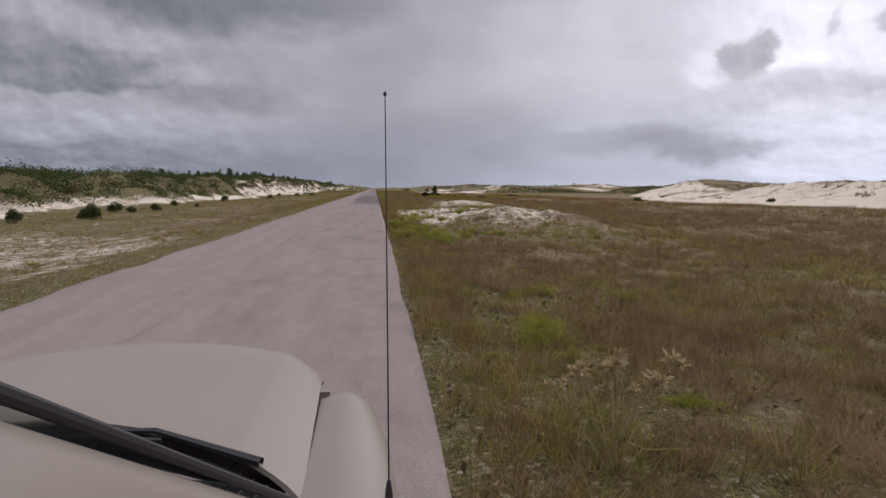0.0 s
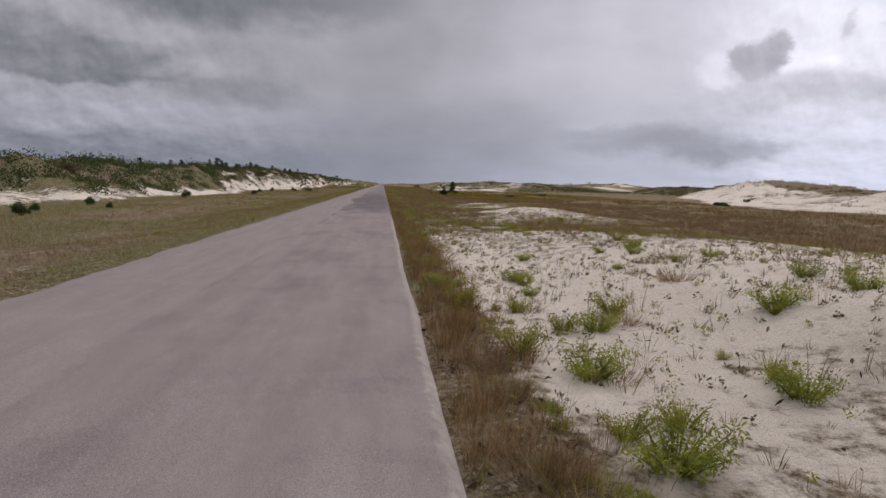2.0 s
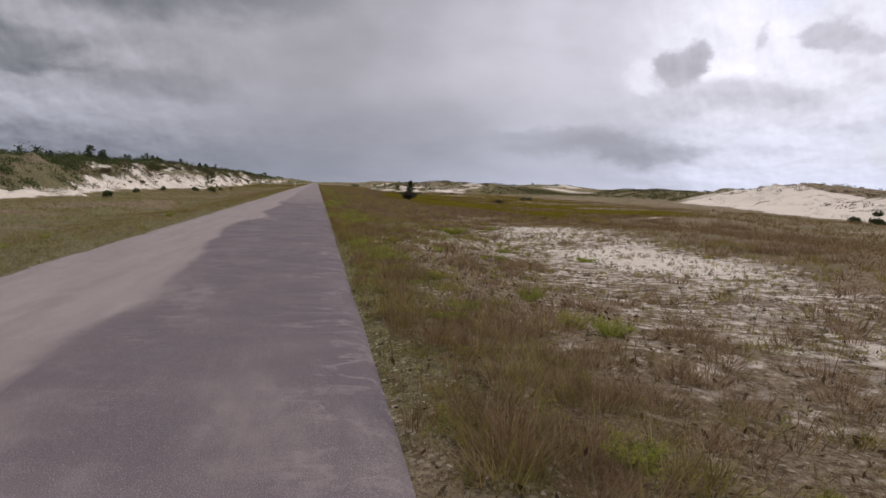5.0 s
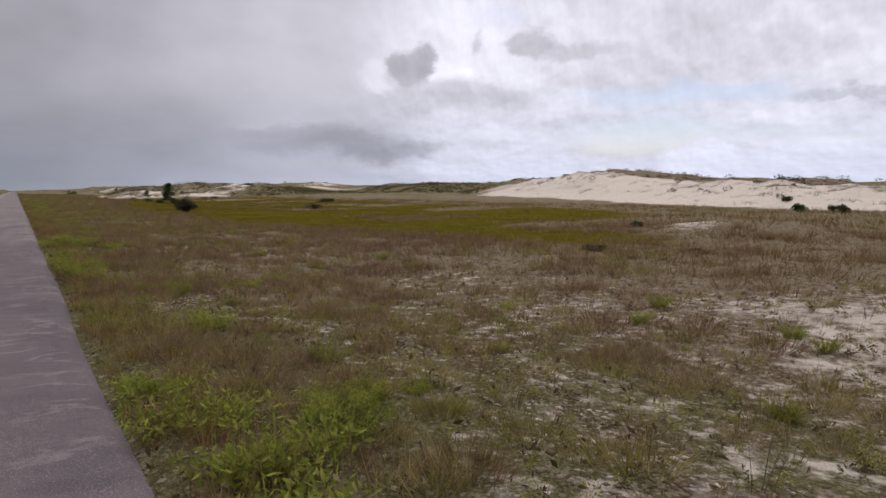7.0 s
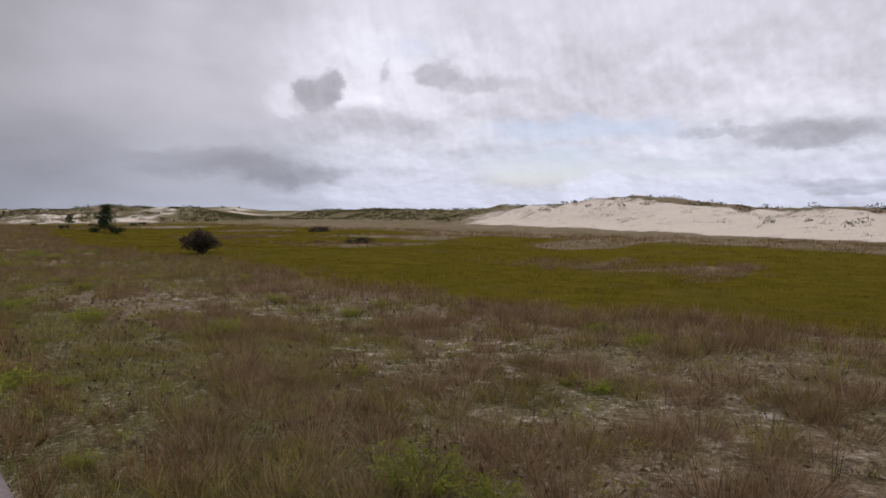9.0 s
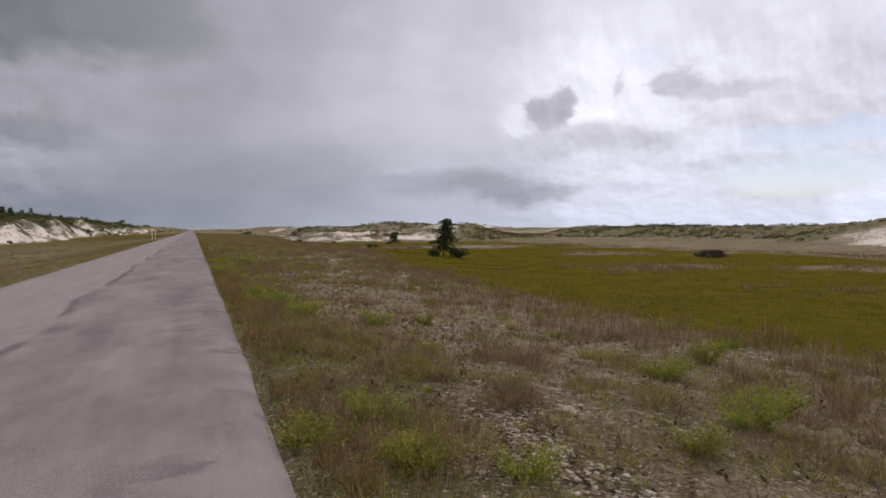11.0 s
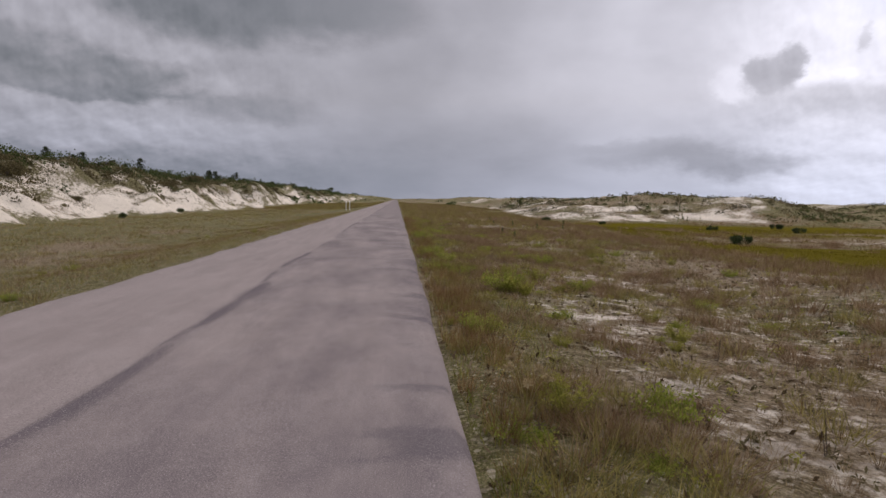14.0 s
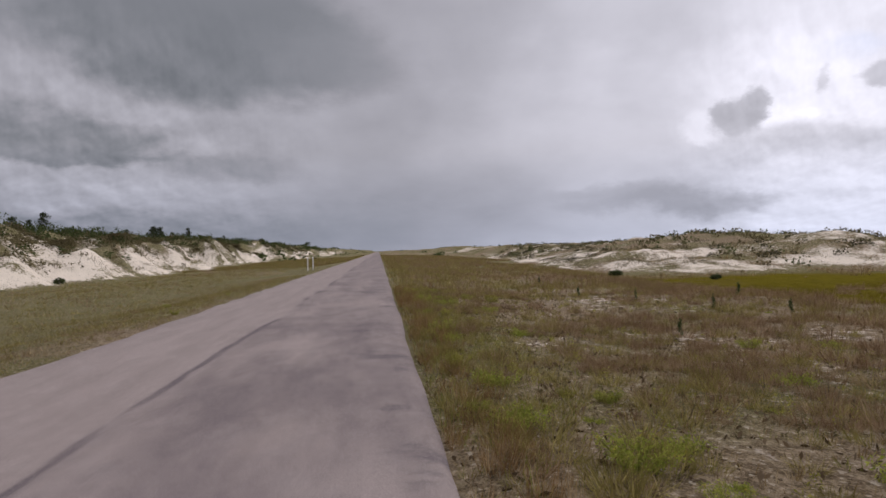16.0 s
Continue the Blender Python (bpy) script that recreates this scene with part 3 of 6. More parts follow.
def gravel_strip(x, y):
    """Scraped strips of pale stone chips along the verge."""
    run = np.interp(y, [76, 79, 85, 88, 94, 95.5, 98, 100, 105, 106.5, 107.5, 112.5, 114, 118, 123, 125, 150, 152, 158, 161, 162, 165, 167, 209, 212, 223, 226], [0, 0.7, 0.7, 0, 0, 0.7, 0.7, 0.45, 0.45, 0.2, 1, 1, 0.2, 0.8, 0.8, 0, 0, 0.8, 0.8, 0, 0.7, 0.7, 0, 0, 1, 1, 0])
    mid = np.interp(y, [80, 95, 98, 101, 105, 107.5, 112, 123, 150, 158, 161, 163, 211, 217, 225], [2.2, 2.3, 2.5, 4.0, 4.2, 1.75, 1.65, 1.55, 2.0, 2.4, 4.2, 4.6, 1.2, 1.9, 2.8])
    return run * np.exp(-((x - mid) / np.interp(y, [90, 100, 110, 200, 212], [0.7, 1.0, 0.8, 0.7, 0.42])) ** 2) * sstep(fbm2(x, y, 1.1, 3, 61.0), 0.22, 0.44)


def cover(x, y):
    """Bare sand, yellow-green meadow and fresh green of a place, each from 0 to 1."""
    x, y = np.asarray(x, float), np.asarray(y, float)
    out = np.maximum(x - ROAD_R, ROAD_L - x)
    n1, n2, n3 = fbm2(x, y, 7, 4, 21.0), fbm2(x, y, 2.2, 4, 22.0), fbm2(x, y, 15, 3, 23.0)
    base = np.interp(y, [0, 12, 20, 26, 30, 33, 38, 42, 46, 54, 60, 74, 82, 95, 108, 118, 126, 150, 160, 186, 204, 215, 240], [-0.06, 0.0, 0.05, 0.12, 0.46, 0.70, 0.95, 0.92, 0.58, 0.52, 0.34, 0.25, 0.37, 0.34, 0.25, 0.21, 0.14, 0.15, 0.10, 0.22, 0.46, 0.32, 0.16])
    reach = np.interp(y, [0, 28, 38, 45, 60, 80, 100, 112, 130, 200, 240], [10, 9.5, 11, 15, 17, 13, 14, 10, 8.5, 12.5, 13])
    win = sstep(out, np.interp(y, [0, 26, 31, 60, 70], [0.8, 0.8, 0.35, 0.35, 0.8]), np.interp(y, [0, 26, 31, 60, 70], [3.0, 3.0, 1.2, 1.2, 3.0])) * (1 - sstep(x, reach - 2.5, reach + 2.5))
    s = (base + (n1 - 0.5) * 0.6) * win + (n2 - 0.5) * 0.5 * sstep(out, 0.5, 2) - 0.06 + 0.12 * (1 - sstep(x, reach, reach + 6)) * sstep(out, 0.4, 1.5)
    s = np.minimum(s, 0.56 + 0.6 * sstep(y, 24, 32) * (1 - sstep(y, 52, 64)))
    left = np.interp(y, [0, 25, 40, 52, 70, 160, 190, 230], [0.42, 0.47, 0.26, 0.1, 0.0, 0.0, 0.12, 0.10]) * sstep(out, 0.3, 2) * sstep(-x, 2, 5)
    s = np.where(x < 0, left + (n1 - 0.5) * 0.6 + (n2 - 0.5) * 0.5 - 0.02 - 0.16 * sstep(y, 45, 70), s)
    hum = (0.45 * hump(x, y, 9, 39, 5, 5) + 0.5 * hump(x, y, 2.9, 24, 0.9, 1.5) + 0.6 * hump(x, y, 1.6, 20, 0.4, 1.1) + 0.55 * hump(x, y, 10, 68, 4.5, 4) + 0.55 * hump(x, y, 11, 88, 3.5, 5) + 0.45 * hump(x, y, 12, 99, 4, 5)
           + 0.75 * hump(x, y, 27.5, 115, 4.5, 2.6) + 0.5 * hump(x, y, 34, 62, 8, 4) + 0.7 * hump(x, y, 44, 108, 8, 3) )
    s = s + hum + 0.12 * gravel_strip(x, y)
    r, f, le = dune_parts(x, y)
    edge = 0.55 + 1.1 * (fbm2(x, y, 5, 4, 25.0) - 0.5) + 0.8 * (n3 - 0.5)
    speck = (fbm2(x, y, 1.7, 3, 26.0) - 0.5) * 0.9
    band = lambda q, lo, hi: sstep(q, 0.01, lo) * (1 - sstep(q, hi, 1.0))
    bare = 1 - sstep(y + 20 * (n3 - 0.5), 205, 235)
    s = np.maximum(s, band(r, 0.06, 0.985) * bare * (edge + 0.70 - 0.30 * sstep(r, 0.55, 0.95) + 1.3 * speck * sstep(r, 0.3, 0.7)))
    open_f = 1 - sstep(x - 0.50 * (y - 172), -4, 8)
    s = np.maximum(s, sstep(f, 0.02, 0.15) * open_f * (1.3 * edge + 0.02 - 0.3 * sstep(f, 0.9, 1) + speck * 1.4))
    s = np.maximum(s, band(le, 0.05, 0.97) * (edge + 0.36 - 0.05 * sstep(y, 180, 215) - (0.45 + 0.6 * (1 - sstep(y, 180, 215))) * sstep(le, 0.12 + 0.33 * sstep(y, 180, 215), 0.55 + 0.25 * sstep(y, 180, 215)) + 0.40 * hump(x, y, -42, 236, 12, 30) + (1.5 + 0.9 * sstep(y, 180, 215)) * speck))
    s = np.where(le > 0.97, (n1 - 0.50) * 1.2, s)
    # the wet meadow lies a little way off the road
    mw = (fbm2(x, y, 12, 3, 27.0) - 0.5) * 7
    inner = np.interp(y, [60, 100, 112, 117, 127, 136, 150, 158, 165, 176, 187, 196, 217, 250], [40, 24, 15.6, 12.8, 10.8, 9.8, 10.4, 9.2, 8.2, 8.4, 9.8, 11.2, 13.2, 16])
    outer = np.interp(y, [60, 100, 150, 200, 250], [45, 40, 50, 52, 60])
    me = sstep(x + mw * 0.5, inner - 0.5, inner + 2.5) * (1 - sstep(x + mw, outer - 4, outer + 4)) * sstep(y + mw - 0.75 * np.clip(x - 14, 0, 40), 103, 113) * (1 - sstep(y + mw, 258, 276)) * (1 - sstep(f, 0.01, 0.08))
    strips = 0.9 * hump(x, y, 34, 236, 15, 5) + 0.75 * hump(x, y, 62, 226, 15, 2.5) + 0.7 * hump(x, y, 52, 246, 20, 3) + 0.6 * hump(x, y, 75, 212, 8, 2)
    me = me * (1 - np.clip(strips * 1.3, 0, 1)) * (1 - 0.8 * sstep(fbm2(x * 0.5, y, 11, 3, 28.0), 0.56, 0.66) * sstep(x, 20, 28))
    s = s * (1 - 0.97 * me) + strips * (0.55 + 0.9 * (n1 - 0.5) + 0.8 * (n2 - 0.5))
    far = sstep(np.hypot(x, y - 110), 260, 420)
    face = np.where((x < 0) & (x > -90) & (y > 0), s * band(le, 0.05, 0.97) * 0.85 * (1 - sstep(y, 800, 1100)), 0)
    s = s * (1 - far) + far * np.clip((fbm2(x, y, 60, 4, 29.0) - 0.40) * 2.2, 0, 1) * sstep(out, 25, 60)
    s = np.maximum(s, face)
    g = 0.30 + (fbm2(x, y, 5, 4, 31.0) - 0.5) * 1.3 + 0.40 * (1 - sstep(out, 0.5, 3.2)) * (1 - 0.6 * sstep(y, 28, 34) * (1 - sstep(y, 58, 66))) + np.where(x < ROAD_L, 0.42 + 1.3 * (fbm2(x, y * 0.25, 5, 3, 33.0) - 0.5), 0.0) + 0.25 * sstep(y, 245, 270) + 0.25 * (1 - bare) * sstep(r, 0.05, 0.3) + 0.06 * sstep(x, 18, 30)
    g = g + 0.25 * hump(x, y, 4, 153, 8, 16) + 0.22 * hump(x, y, 3, 110, 6, 22) + 0.32 * hump(x, y, 3, 4, 14, 12) * 1.3 + 0.12 * hump(x, y, 4, 200, 7, 30)
    return np.clip(s, 0, 1), np.clip(me, 0, 1), np.clip(g, 0, 1)


def ground_paint(x, y):
    return *cover(x, y), gravel_strip(x, y)


def axis(*runs):
    """Coordinates from runs of (start, end, step)."""
    v = np.concatenate([np.arange(a, b, s) for a, b, s in runs])
    return v


def grid_mesh(name, xs, ys, zf, colour=None, layer="cover"):
    gx, gy = np.meshgrid(xs, ys)
    gz = zf(gx, gy)
    nx, ny = len(xs), len(ys)
    i = (np.arange(ny - 1)[:, None] * nx + np.arange(nx - 1)[None, :]).ravel()
    quads = np.stack([i, i + 1, i + nx + 1, i + nx], 1)
    me = bpy.data.meshes.new(name)
    me.vertices.add(nx * ny)
    me.vertices.foreach_set("co", np.stack([gx, gy, gz], -1).astype(np.float32).ravel())
    me.loops.add(quads.size)
    me.loops.foreach_set("vertex_index", quads.ravel().astype(np.int32))
    me.polygons.add(len(quads))
    me.polygons.foreach_set("loop_start", np.arange(0, quads.size, 4, dtype=np.int32))
    if colour is not None:
        c = colour(gx, gy)
        rgba = np.stack([*c], -1).astype(np.float32)
        me.color_attributes.new(layer, "FLOAT_COLOR", "POINT").data.foreach_set("color", rgba.ravel())
    me.update()
    me.polygons.foreach_set("use_smooth", np.ones(len(quads), bool))
    return me


def grow(a, b, first, rate):
    """Coordinates from a to b with steps that grow."""
    out, s = [], first
    while (a < b) == (first > 0) and abs(a) < 6000 and ((first > 0 and a < b) or (first < 0 and a > b)):
        out.append(a)
        a += s
        s *= rate
    return np.array(out + [b])


gx = np.concatenate([grow(-130, -4200, -8, 1.25)[::-1], axis((-128, -60, 2.0), (-60, -6.2, 0.8)), [-5.9, -5.6, ROAD_L - 0.02, -4.0, -1.0, ROAD_R + 0.02],
                     axis((0.75, 14, 0.25), (14, 40, 0.6), (40, 130, 1.6)), grow(132, 4200, 4, 1.2)])
gy = np.concatenate([grow(-22, -3000, -10, 1.4)[::-1], axis((-20, 260, 0.5), (260, 400, 1.6)), grow(402, 4600, 4, 1.13)])


def ground_height(x, y):
    z = height(x, y)
    on = (x > ROAD_L - 0.03) & (x < ROAD_R + 0.03)
    return np.where(on, -0.10, z)


ground = tagged(new("ground", grid_mesh("ground", gx, gy, ground_height, ground_paint)), "white sand dunes and flats under dry brown and green sward", "ground", kind="structure")
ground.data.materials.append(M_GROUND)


def road_wear(x, y):
    """Darkness of the surfacing, sand at the edges, and smears across, of a place on the road."""
    edge_line = SEAM + np.interp(y, [60, 75, 118, 135], [0.5, 1.5, 1.5, 0.5]) * (fbm2(x * 0, y, 5, 4, 43.0) - 0.5)
    right = sstep(x, edge_line - 0.25, edge_line + 0.25)
    lane = np.interp(y, [0, 60, 72, 82, 112, 124, 150, 175, 260], [0.30, 0.34, 0.80, 1.0, 1.0, 0.66, 0.56, 0.54, 0.56])
    d = right * lane * (0.8 + 0.4 * fbm2(x, y * 0.25, 1.2, 3, 41.0)) + (1 - right) * 0.06
    d = np.minimum(d, 1.0)
    seam = np.exp(-((x - edge_line - 0.1) / 0.05) ** 2) * (0.15 + 0.85 * sstep(fbm2(x * 0, y, 4, 4, 44.0), 0.36, 0.56)) * np.interp(y, [0, 70, 80, 120, 140, 155], [0.35, 0.3, 0, 0, 0.45, 0.8])
    d = d + seam
    out = np.minimum(ROAD_R - x, x - ROAD_L)
    sandy = (1 - sstep(out, 0.0, 0.30)) * np.interp(y, [0, 20, 30, 55, 65, 300], [0.45, 0.5, 0.75, 0.75, 0.4, 0.35])
    rim = sstep(x, SEAM + 1.7, ROAD_R - 0.5)
    inner = np.exp(-((x - SEAM - 0.9) / 0.55) ** 2) * np.interp(y, [70, 80, 116, 126], [0, 0.9, 0.9, 0.1])
    streak = np.maximum(rim * np.interp(y, [0, 60, 76, 124, 150, 300], [0.25, 0.3, 1.0, 0.95, 0.8, 0.7]), inner)
    return d, sandy, streak


def road_height(x, y):
    edge = np.minimum(ROAD_R - x, x - ROAD_L)
    return 0.0 - 0.03 * (1 - sstep(edge, 0, 0.3)) + 0.006 * (fbm2(x, y, 1.5, 2, 45.0) - 0.5) * 2


def build_road():
    us = np.array([0, 0.02, 0.05, 0.09, 0.14, 0.2, 0.27, 0.33, 0.37, 0.39, 0.405, 0.415, 0.425, 0.435, 0.445, 0.46, 0.49, 0.56, 0.64, 0.72, 0.80, 0.87, 0.92, 0.96, 0.985, 1.0])
    ys = np.concatenate([grow(-14, -400, -6, 1.3)[::-1], axis((-12, 270, 0.35)), grow(270, 1600, 0.8, 1.06)])
    gu, gy2 = np.meshgrid(us, ys)
    lj = (fbm2(gy2, gy2 * 0, 1.1, 4, 46.0, 0.6) - 0.5) * 0.34
    rj = (fbm2(gy2, gy2 * 0, 2.6, 4, 47.0, 0.55) - 0.5) * 0.11
    me = grid_mesh("road", us, ys, lambda u, y: u * 0, None)
    w = ROAD_R - ROAD_L
    xs = ROAD_L + gu * w + lj * (1 - sstep(gu, 0, 0.12)) + rj * sstep(gu, 0.92, 1)
    nom = ROAD_L + gu * w
    # the far half of the road is a little wider
    xs = xs - wider(gy2) * (1 - sstep(gu, 0, 0.3))
    z = road_height(nom, gy2)
    edge = (gu == 0) | (gu == 1)
    z = np.where(edge, -0.09, z)
    me.vertices.foreach_set("co", np.stack([xs, gy2, z], -1).astype(np.float32).ravel())
    c = road_wear(nom, gy2)
    rgba = np.stack([*c, np.ones_like(xs)], -1).astype(np.float32)
    me.color_attributes.new("wear", "FLOAT_COLOR", "POINT").data.foreach_set("color", rgba.ravel())
    me.update()
    ob = tagged(new("road", me), "straight two-lane road of bleached patched pinkish-grey asphalt", "road", kind="structure")
    me.materials.append(M_ROAD)


build_road()


# ---- plants ----
def mesh_from(name, verts, faces, mat=None):
    """A mesh from numpy arrays of vertices and triangles."""
    me = bpy.data.meshes.new(name)
    verts, faces = np.asarray(verts, np.float32), np.asarray(faces, np.int32)
    me.vertices.add(len(verts))
    me.vertices.foreach_set("co", verts.ravel())
    me.loops.add(faces.size)
    me.loops.foreach_set("vertex_index", faces.ravel())
    me.polygons.add(len(faces))
    me.polygons.foreach_set("loop_start", np.arange(0, faces.size, faces.shape[1], dtype=np.int32))
    me.update()
    if mat:
        me.materials.append(mat)
    return me


def spikes(base, h, w, lean):
    """Straight fine blades of one triangle."""
    n = len(base)
    a = rng.uniform(0, 2 * math.pi, n)
    side = np.stack([np.cos(a), np.sin(a), 0 * a], 1) * (w / 2)[:, None]
    tip = base + np.stack([lean[:, 0], lean[:, 1], np.ones(n)], 1) * h[:, None]
    return np.stack([base - side, base + side, tip], 1).reshape(-1, 3), np.arange(n * 3).reshape(-1, 3)


def blades(base, h, w, lean, curl):
    """Bent, tapered blades, each of three triangles: arrays of roots, heights, widths, leans (dx, dy) and curls."""
    n = len(base)
    a = rng.uniform(0, 2 * math.pi, n)
    side = np.stack([np.cos(a), np.sin(a), 0 * a], 1) * (w / 2)[:, None]
    up = np.stack([lean[:, 0], lean[:, 1], np.ones(n)], 1) * h[:, None]
    mid = base + up * 0.55
    tip = base + up + np.stack([lean[:, 0], lean[:, 1], -0.35 * np.hypot(lean[:, 0], lean[:, 1])], 1) * (h * curl)[:, None]
    v = np.stack([base - side, base + side, mid - side * 0.75, mid + side * 0.75, tip], 1).reshape(-1, 3)
    k = (np.arange(n) * 5)[:, None]
    f = np.concatenate([k + [0, 1, 3], k + [0, 3, 2], k + [2, 3, 4]], 1).reshape(-1, 3)
    return v, f


def tufts(places, per, h, spread, w, name, mat, label, category="grass", lean=0.45, low=0.5, fine=False, dome=False):
    """One sheet of grass: tufts of blades at the given places (x, y, scale)."""
    root = np.repeat(places, per, 0)
    k = len(root)
    sc = root[:, 2]
    a, q = rng.uniform(0, 2 * math.pi, k), np.sqrt(rng.uniform(0, 1, k))
    r = q * spread * sc
    x, y = root[:, 0] + r * np.cos(a), root[:, 1] + r * np.sin(a)
    keep = (x > ROAD_R + 0.04) | (x < ROAD_L - 0.04 - wider(y))
    a, q, x, y, sc = a[keep], q[keep], x[keep], y[keep], sc[keep]
    k = len(x)
    z = height(x, y) - 0.02
    hh = h * sc * rng.uniform(low, 1.15, k) * (1.1 - 0.45 * q)
    ln = np.stack([np.cos(a), np.sin(a)], 1) * (rng.uniform(0.05, 1, k) * lean)[:, None] + np.array([0.06, -0.03]) + rng.normal(size=(k, 2)) * 0.35 * lean
    root, ww = np.stack([x, y, z], 1), w * sc * rng.uniform(0.6, 1.3, k)
    if dome:
        # blades fan out all round into a low cushion
        rise = rng.uniform(0.28, 1, k)
        ln = np.stack([np.cos(a), np.sin(a)], 1) * (np.sqrt(1 - rise ** 2) / (rise + 0.12))[:, None] + rng.normal(size=(k, 2)) * 0.2
        hh = h * sc * rise * rng.uniform(0.65, 1.1, k)
    v, f = spikes(root, hh, ww, ln) if fine else blades(root, hh, ww, ln, rng.uniform(0.1, 0.7, k))
    return tagged(new(name, mesh_from(name, v, f, mat)), label, category, kind="stuff")


def scatter(x0, x1, y0, y1, per_m2, keep):
    """Places in a stretch of the plan, kept by a chance of place."""
    n = int((x1 - x0) * (y1 - y0) * per_m2)
    x, y = rng.uniform(x0, x1, n), rng.uniform(y0, y1, n)
    ok = rng.uniform(0, 1, n) < keep(x, y)
    return x[ok], y[ok]


def sized(x, y, lo, hi):
    return np.stack([x, y, rng.uniform(lo, hi, len(x))], 1)


def join_places(*runs):
    return np.concatenate([sized(*scatter(x0, x1, y0, y1, d, keep), lo, hi) for x0, x1, y0, y1, d, keep, lo, hi in runs])


def dry_chance(x, y):
    s, me, g = cover(x, y)
    return np.clip(1.05 - 1.35 * s, 0.02, 1) * (1 - me) * np.clip(1.15 - 0.8 * g, 0.2, 1)


def green_chance(x, y):
    s, me, g = cover(x, y)
    return np.clip(1 - 1.25 * s, 0.01, 1) * (1 - me) * np.clip(1.5 * g - 0.05, 0.12, 1)


def heath_chance(x, y):
    s, me, g = cover(x, y)
    patch = sstep(fbm2(x, y, 1.9, 3, 51.0) + 0.5 * (fbm2(x, y, 7, 2, 52.0) - 0.5), 0.42, 0.58)
    rich = np.interp(y, [0, 12, 20, 60, 75, 105, 130, 142, 190, 205, 250], [0.9, 1.0, 0.9, 0.7, 0.8, 1.1, 1.4, 0.5, 0.5, 0.9, 1.0])
    return np.clip(1 - 1.5 * s, 0.03, 1) * (1 - me) * (0.10 + 1.15 * patch) * rich


def sand_tuft_chance(x, y):
    s, me, g = cover(x, y)
    return sstep(s, 0.2, 0.45) * (0.35 + 0.65 * sstep(fbm2(x, y, 2.5, 3, 53.0), 0.42, 0.58))


def rim_chance(x, y):
    """The tall brown fringe round the meadow."""
    s, me, g = cover(x, y)
    near = cover(x + 2.5, y)[1]
    return np.clip(near - me, 0, 1) * (1 - s)


def meadow_chance(x, y):
    return cover(x, y)[1]


def dune_tuft_chance(x, y):
    r, f, le = dune_parts(x, y)
    on = np.maximum(np.maximum(r, f), le)
    return sstep(on, 0.05, 0.4) * (0.15 + 0.85 * sstep(fbm2(x, y, 7, 4, 55.0), 0.46, 0.62)) * np.where(on > 0.985, 0.5, 1.0)


